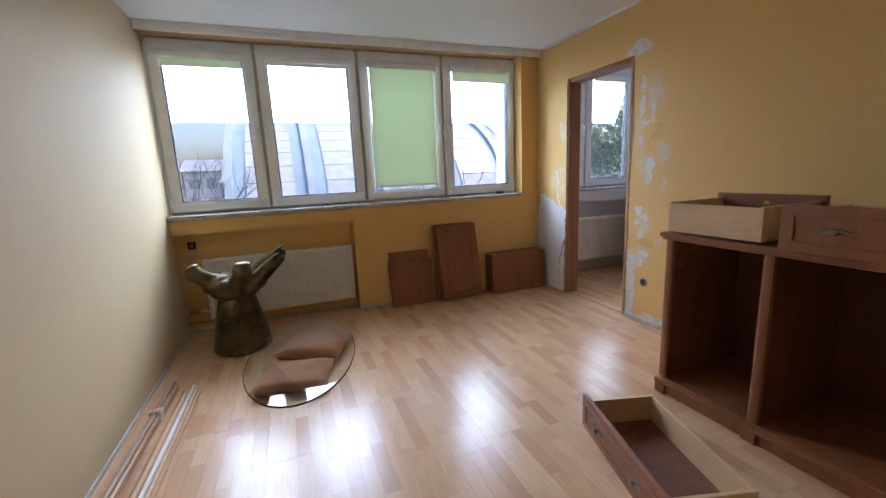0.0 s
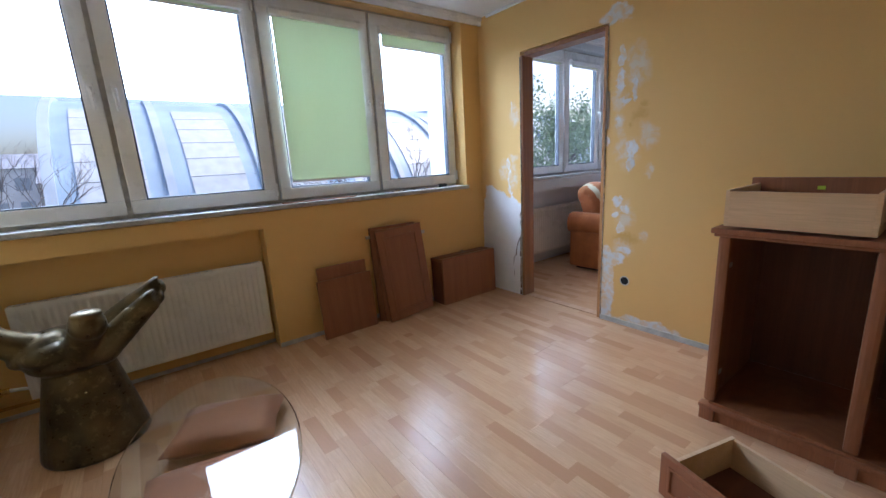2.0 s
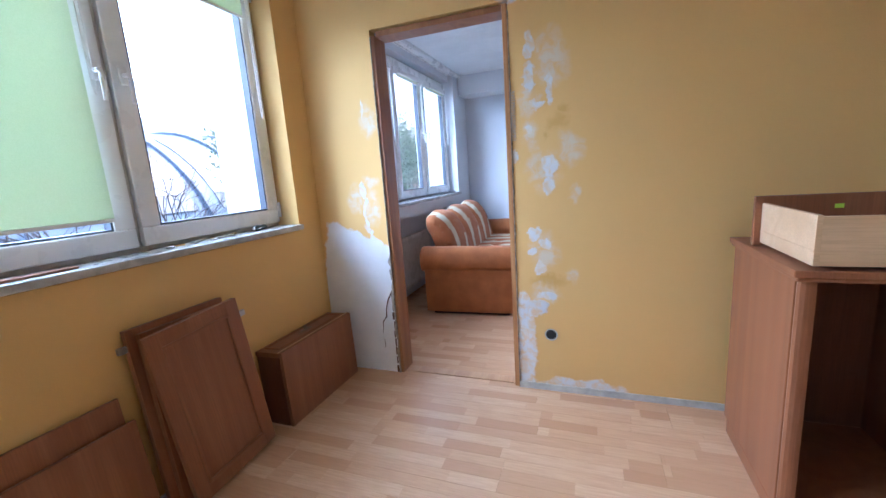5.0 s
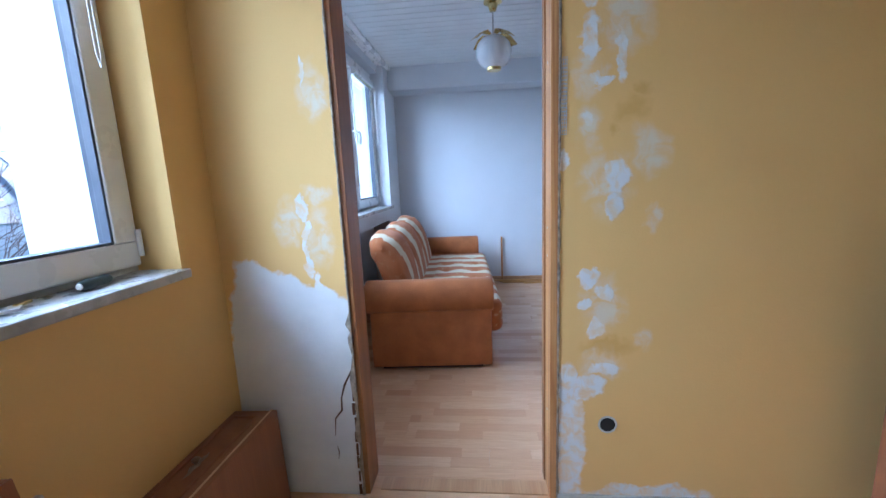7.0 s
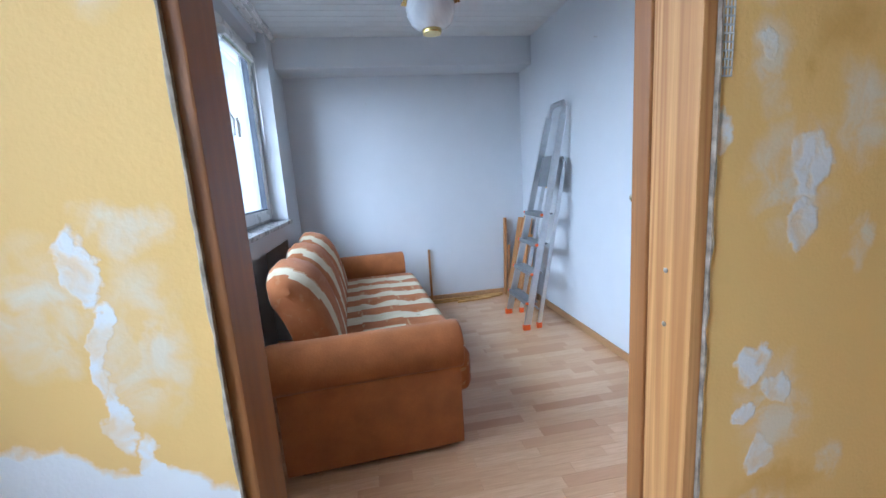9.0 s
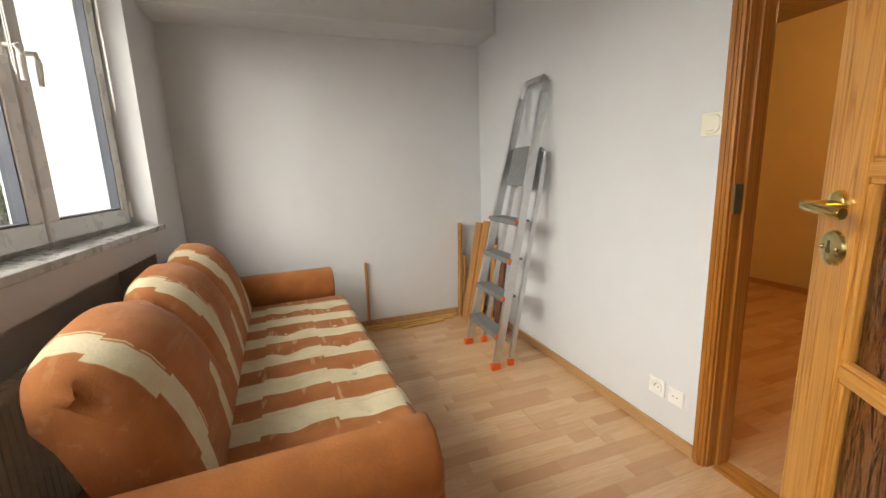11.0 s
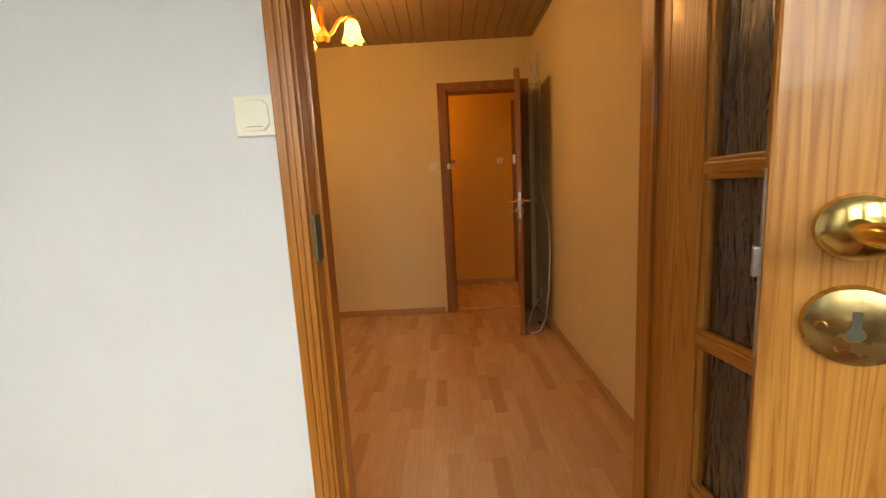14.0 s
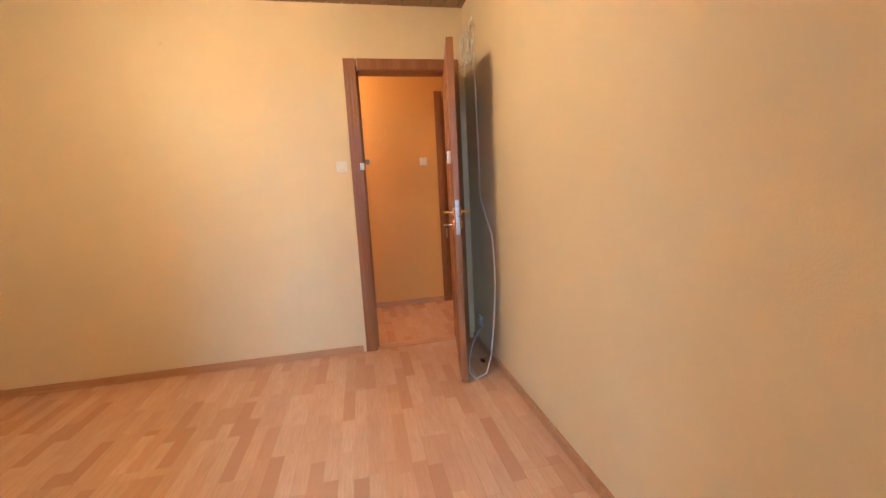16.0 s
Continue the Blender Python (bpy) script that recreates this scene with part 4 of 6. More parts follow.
# ---- the cabinet and its drawers ----
def cabinet():
    ob = thing("sideboard", "brown cherry-veneer sideboard with empty open bays, doors taken off", "sideboard")
    x0, x1, y0, y1, h = 2.62, 3.18, 0.885, 2.048, 0.868
    for y, w in ((y1 - 0.022, 0.022), (y0, 0.022)):
        part("side_panel", box(x0 + 0.03, x1, y, y + w, 0.07, h - 0.022, 0.002), M["brown"], ob)
    for y in (y1 - 0.045, 1.55, y0):
        bm = box(x0, x0 + 0.03, y, y + 0.045, 0.09, h - 0.022, 0.0145)
        part("post", bm, M["brown"], ob)
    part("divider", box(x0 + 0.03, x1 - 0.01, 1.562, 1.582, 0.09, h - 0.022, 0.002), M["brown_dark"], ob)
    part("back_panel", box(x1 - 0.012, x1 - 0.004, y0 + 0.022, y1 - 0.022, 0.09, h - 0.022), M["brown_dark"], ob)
    part("bottom", box(x0 + 0.004, x1 - 0.012, y0 + 0.022, y1 - 0.022, 0.07, 0.09, 0.002), M["brown"], ob)
    plinth = boxes([(x0 + 0.002, x1 - 0.02, y0 + 0.004, y1 - 0.004, 0.0, 0.062)], 0.004)
    cuboid(plinth, x0 - 0.014, x0 + 0.03, y0 - 0.014, y1 + 0.014, 0.055, 0.078, 0.008)
    for y in (y1 - 0.05, 1.545, y0 - 0.008):
        cuboid(plinth, x0 - 0.012, x0 + 0.02, y, y + 0.058, 0.0, 0.056, 0.003)
    part("plinth", plinth, M["brown"], ob)
    part("top", boxes([(x0 - 0.022, x1, y0 - 0.022, y1 + 0.022, h - 0.01, h + 0.012), (x0 - 0.012, x1, y0 - 0.012, y1 + 0.012, h - 0.024, h - 0.01)], 0.005), M["brown"], ob)
    for y in (y1 - 0.03, 1.59):
        for z in (0.2, 0.7):
            part("hinge_plate", box(x0 + 0.05, x0 + 0.095, y - 0.003, y, z, z + 0.02), M["steel"], ob)
    return ob


cabinet()


def front_handle(bm, x, z):
    """An ornate pull with a knob on a leaf-shaped plate, on a face towards -y."""
    for s in (-1, 1):
        tube([(x, 0.0, z), (x + s * 0.02, -0.004, z + 0.004), (x + s * 0.04, -0.004, z - 0.004), (x + s * 0.058, -0.002, z + 0.002)], [0.008, 0.007, 0.004, 0.001], 8, bm)
    l2 = lathe([(0.0, 0.028), (0.009, 0.027), (0.013, 0.022), (0.010, 0.015), (0.006, 0.010), (0.008, 0.0)], 14)
    bmesh.ops.transform(l2, matrix=pose(x, 0, z, 90, 0, 0), verts=l2.verts)
    me = bpy.data.meshes.new("tmp")
    l2.to_mesh(me)
    l2.free()
    bm.from_mesh(me)
    bpy.data.meshes.remove(me)


M["pewter"] = plain("dark pewter", (0.30, 0.25, 0.19), 0.35, 1.0, 0.2, 40)


def drawer(width, depth, h, at, label, knobs):
    """A drawer; its front lies along x at y = 0, towards -y."""
    ob = thing("drawer", label, "drawer", "drawers out of the sideboard", at)
    f = 0.028
    fz = h + 0.025
    part("front", boxes([(-0.022, width + 0.022, 0.0, 0.02, 0.0, fz)], 0.004), M["brown"], ob, "brown veneered front")
    rim = boxes([(0.012, width - 0.012, -0.006, 0.0, 0.028, 0.040), (0.012, width - 0.012, -0.006, 0.0, fz - 0.040, fz - 0.028),
                 (0.012, 0.024, -0.006, 0.0, 0.040, fz - 0.040), (width - 0.024, width - 0.012, -0.006, 0.0, 0.040, fz - 0.040)], 0.003)
    part("moulding", rim, M["brown"], ob)
    for x in (0.0, width - 0.014):
        part("side", boxes([(x, x + 0.014, 0.02, depth, 0.012, h), (x + (-0.0015 if x == 0 else 0.0), x + (0.014 if x == 0 else 0.0155), 0.02, depth, 0.05, 0.056)], 0.001), M["birch"], ob, "pale drawer side")
    part("back", boxes([(0.014, width - 0.014, depth - 0.014, depth, 0.012, h - 0.004), (0.0, width, depth, depth + 0.0015, 0.05, 0.056)], 0.001), M["birch"], ob, "pale drawer back")
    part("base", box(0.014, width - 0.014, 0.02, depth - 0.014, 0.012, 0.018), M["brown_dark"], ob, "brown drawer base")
    for x in knobs:
        bm = bmesh.new()
        front_handle(bm, x, fz / 2)
        part("handle", bm, M["pewter"], ob, "ornate dark metal pull", smooth=40)
    return ob


TOPZ = 0.8802
d_a = drawer(0.43, 0.40, 0.155, pose(3.005, 1.60, TOPZ, 0, 0, 90), "drawer lying on the sideboard, its brown front turned to the wall", (0.215,))
part("sticker", box(0.20, 0.225, 0.0203, 0.0215, 0.13, 0.145), plain("lime paper", (0.55, 0.75, 0.05), 0.7), d_a, "lime green sticker")
drawer(0.60, 0.40, 0.15, pose(2.575, 1.50, TOPZ, 0, 0, -90), "drawer lying on the sideboard, brown front with ornate pulls", (0.15, 0.45))
ang = math.degrees(math.atan2(-0.957, -0.29))
drawer(0.60, 0.335, 0.14, pose(2.04, 1.955, 0.0, 0, 0, ang), "drawer standing on the floor, its base empty", (0.15, 0.45))


# ---- the fronts that lean on the window wall ----
def leaning(name, x0, x1, y, length, thick, lean, label, panelled, z0=0.0, roll=0.0):
    ob = thing(name, label, "cabinet panel", "cabinet fronts leaning on the wall", pose(x0, y, z0, -lean, 0, 0) @ pose(0, 0, 0, 0, roll, 0))
    w = x1 - x0
    part("board", box(0, w, 0, thick, 0.0, length, 0.003), M["brown"], ob)
    if panelled:
        part("moulding", boxes([(0.055, w - 0.055, -0.011, 0.0, 0.055, 0.069), (0.055, w - 0.055, -0.011, 0.0, length - 0.069, length - 0.055),
                                (0.055, 0.069, -0.011, 0.0, 0.069, length - 0.069), (w - 0.069, w - 0.055, -0.011, 0.0, 0.069, length - 0.069)], 0.004), M["brown"], ob)
        part("rail", boxes([(0.0, 0.055, -0.007, 0.0, 0.0, length), (w - 0.055, w, -0.007, 0.0, 0.0, length), (0.055, w - 0.055, -0.007, 0.0, 0.0, 0.055), (0.055, w - 0.055, -0.007, 0.0, length - 0.055, length)], 0.0015), M["brown"], ob)
    return ob


leaning("shelf_board", 1.665, 2.045, 4.125, 0.515, 0.018, 7, "plain brown veneered board leaning on the yellow wall", False)
leaning("shelf_board", 1.645, 2.065, 4.098, 0.425, 0.018, 7.5, "plain brown veneered board leaning on the yellow wall", False)
p = leaning("furniture_panel", 2.105, 2.515, 4.125, 0.74, 0.02, 5.0, "brown panelled cabinet door leaning on the yellow wall", True)
for x in (-0.03, 0.41):
    part("hinge", boxes([(x, x + 0.03, -0.002, 0.016, 0.66, 0.685)], 0.003), M["steel"], p, "steel cup hinge")
leaning("furniture_panel", 2.135, 2.535, 4.096, 0.72, 0.02, 5.0, "brown panelled cabinet door leaning on the yellow wall", True)
p = leaning("furniture_panel", 2.155, 2.565, 4.045, 0.715, 0.02, 4.6, "brown panelled cabinet door leaning askew on the stack of doors", True, roll=-4.0)
part("hinge", boxes([(0.41, 0.445, 0.0, 0.016, 0.62, 0.645)], 0.003), M["steel"], p, "steel cup hinge")
bx = thing("cabinet_box", "flat brown veneered box with a drawer front, leaning on the wall", "cabinet panel", "cabinet fronts leaning on the wall", pose(2.68, 4.035, 0.0, -2, 0, -0.6))
part("board", box(0, 0.60, 0, 0.018, 0.0, 0.40, 0.002), M["brown"], bx)
part("edge", box(0, 0.60, 0.018, 0.024, 0.397, 0.402), M["birch"], bx, "pale cut edge")
part("front", box(0.0, 0.60, 0.024, 0.172, 0.372, 0.397, 0.004), M["brown"], bx, "brown drawer front lying on top")
part("moulding", boxes([(0.04, 0.56, 0.05, 0.06, 0.397, 0.403), (0.04, 0.56, 0.14, 0.15, 0.397, 0.403), (0.04, 0.05, 0.06, 0.14, 0.397, 0.403), (0.55, 0.56, 0.06, 0.14, 0.397, 0.403)], 0.002), M["brown"], bx)
hb = bmesh.new()
front_handle(hb, 0.0, 0.0)
part("handle", hb, M["pewter"], bx, "ornate dark metal pull", at=pose(0.30, 0.10, 0.397, -90, 0, 0), smooth=40)
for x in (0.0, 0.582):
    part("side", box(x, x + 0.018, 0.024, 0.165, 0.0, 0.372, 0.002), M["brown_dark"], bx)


# ---- small things of the yellow room ----
def wall_hole(name, x, y, z, r, label):
    ob = thing(name, label, "socket box", at=pose(x, y, z, 0, -90, 0))
    part("rim", lathe([(r, 0.0), (r + 0.006, 0.0), (r + 0.007, 0.003), (r, 0.003), (r, 0.0)], 24), M["plaster"], ob)
    # no depth: a flat black disc paints the shade inside the hole
    part("box", lathe([(0.0, 0.0005), (r, 0.001), (r, 0.0028)], 24), M["black"], ob, "flat black disc for the shaded hole")


wall_hole("socket_box", XD - 0.0005, 2.811, 0.328, 0.027, "open dark round socket hole in the yellow wall")
sb = thing("socket_box", "open dark square junction box in the niche wall", "socket box", at=pose(0.055, 4.3595, 0.73, 90, 0, 0))
# thin black slab, the shade of the open box put into its colour
part("box", boxes([(-0.03, 0.03, -0.03, 0.03, 0.0, 0.004)], 0.001), M["black"], sb)
part("knockout", lathe([(0.012, 0.004), (0.016, 0.004), (0.016, 0.008), (0.012, 0.008), (0.012, 0.004)], 18), M["tread"], sb, "round grey insert")
part("wire", tube([(-0.004, -0.004, 0.004), (0.004, 0.002, 0.018), (0.010, 0.012, 0.012)], 0.002, 6), M["steel"], sb)
tagged(part("patch", boxes([(-0.045, 0.08, 4.3575, 4.36, 0.60, 0.635)], 0.001), M["plaster"]), "strip of bare plaster in the niche", "plaster patch", kind="structure")

drv = thing("screwdriver", "screwdriver with a dark green rubber grip lying on the sill", "screwdriver", at=pose(2.86, 4.285, WZ0 + 0.016, 0, 90, 8))
part("grip", lathe([(0.0, 0.0), (0.011, 0.002), (0.015, 0.012), (0.0155, 0.03), (0.012, 0.06), (0.014, 0.085), (0.010, 0.10), (0.0, 0.102)], 14), M["rubber"], drv, "dark rubber grip", smooth=40)
part("cap", lathe([(0.0, -0.002), (0.008, -0.001), (0.010, 0.004), (0.0, 0.004)], 12), M["white_plastic"], drv)
part("shaft", tube([(0, 0, 0.10), (0, 0, 0.19)], 0.003, 8), M["steel"], drv, "steel shaft")
for k, (x, y, r) in enumerate(((2.72, 4.30, 20), (2.66, 4.29, -30), (2.60, 4.27, 60), (2.52, 4.30, 10), (2.40, 4.28, -15))):
    ob = thing("metal_fitting", "loose steel cabinet hinge lying on the sill", "metal fitting", "loose fittings on the sill", pose(x, y, WZ0 + 0.0005, 0, 0, r))
    part("cup", lathe([(0.0, 0.0), (0.016, 0.0), (0.017, 0.008), (0.014, 0.009), (0.0, 0.003)], 16), M["steel"], ob, smooth=40)
    part("arm", boxes([(0.01, 0.055, -0.006, 0.006, 0.004, 0.012)], 0.002), M["steel"] if k % 2 else M["brass"], ob)
tagged(part("wood_strip", box(1.52, 2.05, 4.24, 4.275, WZ0, WZ0 + 0.008, 0.002), M["brown"]), "thin brown wood strip lying on the sill", "wood strip")


# ---- the grey room ----
def stripes(name, share, half=0.0):
    """Rust and cream stripes across the sofa; share sets how much is rust; every second cream stripe ends at a height."""
    n = Nodes(name, 0.9)
    n.bsdf.inputs["Sheen Weight"].default_value = 0.06
    period = 0.2975 if half else 0.245
    sep = n.add("SeparateXYZ", {0: n.place})
    x, y, z = sep.outputs
    shift = n.math("SUBTRACT", x, 0.2025 if half else 0.0)
    wob = n.math("MULTIPLY", n.math("SUBTRACT", n.noise(6, 3, 0.6, n.scaled((1, 1, 0.4))), 0.5), 0.035)
    step = n.math("MULTIPLY", n.math("FLOOR", n.math("MULTIPLY", n.math("ADD", y, z), 4.2)), 0.37)
    jag = n.math("MULTIPLY", n.math("SUBTRACT", n.math("FRACT", n.math("MULTIPLY", n.math("SINE", n.math("MULTIPLY", step, 37.0)), 43.0)), 0.5), 0.03)
    s = n.math("FRACT", n.math("DIVIDE", n.math("ADD", n.math("ADD", shift, wob), jag), period))
    cream = n.add("MapRange", {0: n.math("ABSOLUTE", n.math("SUBTRACT", s, 0.5)), 1: share - 0.008, 2: share + 0.008}).outputs[0]
    if half:
        other = n.math("GREATER_THAN", n.math("FRACT", n.math("DIVIDE", n.math("ADD", shift, 0.12), 0.595)), 0.5)
        low = n.math("LESS_THAN", n.math("ADD", z, n.math("MULTIPLY", wob, 2.0)), half)
        cream = n.math("MULTIPLY", cream, n.math("MAXIMUM", other, low))
    line = n.math("MULTIPLY", n.math("LESS_THAN", n.math("ABSOLUTE", n.math("SUBTRACT", s, 0.16)), 0.012), n.math("GREATER_THAN", n.noise(7, 2), 0.5))
    a, b = n.noise(11, 4), n.noise(150, 3)
    rust = n.ramp(a, [(0.3, (0.36, 0.105, 0.024)), (0.7, (0.47, 0.16, 0.048))])
    pale = n.ramp(a, [(0.3, (0.62, 0.55, 0.36)), (0.7, (0.74, 0.68, 0.50))])
    fleck = n.ramp(n.noise(5, 2, 0.5, n.scaled((1, 6, 6))), [(0.60, (0, 0, 0)), (0.66, (0.15, 0.15, 0.15) if half else (0.55, 0.55, 0.55))])
    rust = n.mix(fleck, rust, (0.60, 0.42, 0.22))
    col = n.mix(cream, rust, pale)
    col = n.mix(line, col, (0.66, 0.50, 0.28))
    col = n.mix(n.math("MULTIPLY", b, 0.3), col, (0.25, 0.11, 0.04))
    return n.out(col, None, n.math("ADD", b, n.math("MULTIPLY", a, 0.4)), 0.35, 0.003)


M["stripes"] = stripes("striped upholstery", 0.25)
M["stripes_back"] = stripes("striped back upholstery", 0.37, 0.64)


def soft_box(x0, x1, y0, y1, z0, z1, r, puff=0.0, cuts=10):
    """A padded block with rounded edges and a slight swell."""
    bm = bmesh.new()
    cuboid(bm, x0, x1, y0, y1, z0, z1)
    bmesh.ops.subdivide_edges(bm, edges=bm.edges, cuts=cuts, use_grid_fill=True)
    c = Vector(((x0 + x1) / 2, (y0 + y1) / 2, (z0 + z1) / 2))
    half = Vector(((x1 - x0) / 2, (y1 - y0) / 2, (z1 - z0) / 2))
    for v in bm.verts:
        d = v.co - c
        core = Vector([max(-(h - r), min(h - r, q)) for q, h in zip(d, half)])
        out = d - core
        if out.length > 1e-6:
            out = out.normalized() * r
        u = [q / h for q, h in zip(d, half)]
        k = puff * (1 - u[0] ** 2) * (1 - u[1] ** 2)
        v.co = c + core + out + Vector((0, 0, k))
    return bm


def sofa():
    ob = thing("sofa", "rust and cream striped fold-out sofa with rust padded arms", "sofa")
    for x0, x1 in ((4.415, 4.545), (6.33, 6.465)):
        part("arm_panel", soft_box(x0 + 0.012, x1 - 0.005, 3.20, 3.99, 0.025, 0.42, 0.012, 0, 6), M["rust"], ob, "flat upholstered arm side", smooth=60)
        bm = bmesh.new()
        outline = [(x0 + 0.02, 0.395), (x0 - 0.004, 0.425), (x0 - 0.014, 0.48), (x0 - 0.006, 0.545), (x0 + 0.03, 0.588), (x0 + 0.09, 0.602), (x1 - 0.03, 0.595), (x1 - 0.003, 0.56), (x1, 0.40)]
        ys = [3.185, 3.19, 3.20, 3.30, 3.5, 3.7, 3.9, 4.0, 4.012, 4.015]
        sc = [0.90, 0.965, 1.0, 1.0, 1.0, 1.0, 1.0, 1.0, 0.97, 0.92]
        cx, cz = (x0 + x1) / 2, 0.48
        rings = [[bm.verts.new((cx + (px - cx) * s, yy, cz + (pz - cz) * s)) for px, pz in outline] for yy, s in zip(ys, sc)]
        for r0, r1 in zip(rings, rings[1:]):
            for i in range(len(outline)):
                bm.faces.new((r0[i], r0[(i + 1) % len(outline)], r1[(i + 1) % len(outline)], r1[i]))
        bm.faces.new(rings[0][::-1])
        bm.faces.new(rings[-1])
        part("arm_rest", bm, M["rust"], ob, "padded rust arm rest", smooth=60)
        part("foot", box(x0 + 0.05, x1 - 0.04, 3.26, 3.93, 0.0, 0.03), M["black"], ob)
    # the seat, with three rows of buttons
    seat = soft_box(4.535, 6.335, 3.115, 3.83, 0.20, 0.428, 0.055, 0.012, 40)
    for v in seat.verts:
        if v.co.z > 0.3:
            for bx in (4.87, 5.16, 5.45, 5.74, 6.03):
                for by in (3.27, 3.52):
                    q = math.hypot(v.co.x - bx, v.co.y - by)
                    v.co.z -= 0.022 * math.exp(-(q / 0.05) ** 2)
            v.co.z += 0.004 * noise.noise((v.co.x * 6, v.co.y * 6, 0.0))
    seat_ob = part("seat", seat, M["stripes"], ob, "striped padded seat", smooth=70)
    for bx in (4.87, 5.16, 5.45, 5.74, 6.03):
        for by in (3.27, 3.52):
            part("button", lathe([(0.0, 0.0), (0.011, 0.0), (0.011, 0.004), (0.0, 0.007)], 12), M["stripes"], seat_ob, at=pose(bx, by, 0.415), smooth=50)
    part("base", box(4.55, 6.32, 3.24, 3.97, 0.03, 0.24, 0.004), M["rust"], ob)
    # the back: one slanted pad with three humps
    bm = bmesh.new()
    prof = [(3.70, 0.43), (3.712, 0.52), (3.73, 0.62), (3.75, 0.71), (3.776, 0.79), (3.808, 0.855), (3.85, 0.908), (3.90, 0.942), (3.95, 0.942), (3.985, 0.91), (3.985, 0.84), (3.955, 0.76), (3.93, 0.66), (3.90, 0.54), (3.885, 0.44)]
    n = 108
    rings = []
    for i in range(n + 1):
        t = i / n
        x = 4.545 + 1.785 * t
        hump = abs(math.sin(math.pi * 3 * t)) ** 0.62
        ring = []
        end = min(1.0, min(t, 1 - t) * 30)
        for py, pz in prof:
            k = max(0.0, (pz - 0.5) / 0.48)
            s = 0.93 + 0.07 * end
            dz = (hump - 1.0) * 0.085 * k * k - 0.055 * k
            dy = 0.02 * k - (hump - 0.62) * 0.08 * (1 if py < 3.86 else -0.4) * k ** 0.7
            ring.append(bm.verts.new((x, 3.85 + (py - 3.85) * s + dy, 0.70 + (pz - 0.70) * s + dz)))
        rings.append(ring)
    for r0, r1 in zip(rings, rings[1:]):
        for i in range(len(prof)):
            bm.faces.new((r0[i], r0[(i + 1) % len(prof)], r1[(i + 1) % len(prof)], r1[i]))
    bm.faces.new(rings[0][::-1])
    bm.faces.new(rings[-1])
    part("backrest", bm, M["stripes_back"], ob, "slanted striped backrest with three humps", smooth=75)
    turn = pose(4.42, 3.18, 0, 0, 0, 3.2)
    ob.matrix_basis = turn @ pose(-4.43, -3.18, 0)
    return ob


sofa()


def ladder():
    ob = thing("stepladder", "folded aluminium stepladder with orange feet leaning on the grey wall", "stepladder")

    def front(s, z):
        """A point of a front rail at a height; s is its side."""
        k = z / 1.74
        xb, xt = (5.66, 5.685) if s < 0 else (6.085, 5.925)
        return Vector((xb + (xt - xb) * k, 2.41 + (2.045 - 2.41) * k, z))

    def flat_rail(a, b, w, d, bm):
        a, b = Vector(a), Vector(b)
        z = (b - a).normalized()
        xx = Vector((1, 0, 0))
        yy = z.cross(xx).normalized()
        vs = []
        for p in (a, b):
            vs.append([bm.verts.new(p + xx * (sx * w / 2) + yy * (sy * d / 2)) for sx, sy in ((-1, -1), (1, -1), (1, 1), (-1, 1))])
        for i in range(4):
            bm.faces.new((vs[0][i], vs[0][(i + 1) % 4], vs[1][(i + 1) % 4], vs[1][i]))
        bm.faces.new(vs[0][::-1])
        bm.faces.new(vs[1])
        return bm

    for s in (-1, 1):
        part("rail", flat_rail(front(s, 0.03), front(s, 1.66), 0.022, 0.05, bmesh.new()), M["alu"], ob, "brushed aluminium rail")
        f = front(s, 0.0)
        part("foot", box(f.x - 0.016, f.x + 0.016, f.y - 0.03, f.y + 0.028, 0.0, 0.045, 0.004), M["orange"], ob, "orange plastic foot")
        xb = 5.675 if s < 0 else 6.07
        xt = 5.66 if s < 0 else 5.965
        part("rear_leg", flat_rail((xb, 2.295, 0.03), (xt, 2.075, 1.26), 0.018, 0.03, bmesh.new()), M["alu"], ob, "aluminium rear leg")
        part("foot", box(xb - 0.013, xb + 0.013, 2.275, 2.315, 0.0, 0.045, 0.004), M["orange"], ob, "orange plastic foot")
    a, b = front(-1, 1.655), front(1, 1.655)
    hoop = [a, a + Vector((0.006, -0.012, 0.055)), a + Vector((0.035, -0.02, 0.09)), b + Vector((-0.035, -0.02, 0.09)), b + Vector((-0.006, -0.012, 0.055)), b]
    bm = bmesh.new()
    tube(hoop, 0.019, 10, bm)
    part("top_hoop", bm, M["alu"], ob, "rounded aluminium top bar", smooth=50)
    for i, z in enumerate((0.23, 0.46, 0.69, 0.92)):
        a, b = front(-1, z), front(1, z)
        y = (a.y + b.y) / 2
        part("step", boxes([(a.x - 0.008, b.x + 0.008, y - 0.05, y + 0.045, z - 0.012, z), (a.x - 0.008, b.x + 0.008, y + 0.033, y + 0.045, z - 0.032, z - 0.012)]
             , 0.001), M["tread"], ob, "grey ribbed step")
        for p, s in ((a, -1), (b, 1)):
            part("step_cap", box(p.x + s * 0.011 - 0.006, p.x + s * 0.011 + 0.006, y + 0.03, y + 0.052, z - 0.02, z, 0.002), M["orange"], ob, "small orange cap")
    part("platform", boxes([(0.0, 0.24, -0.01, 0.01, 0.0, 0.24)], 0.003), M["tread"], ob, "folded grey ribbed platform",
         at=pose(5.685, 2.165, 1.12, 12, 0, 0))
    part("platform_clip", box(5.97, 6.0, 2.07, 2.1, 1.10, 1.13, 0.003), plain("yellow plastic", (0.85, 0.45, 0.03), 0.5), ob, "yellow clip")
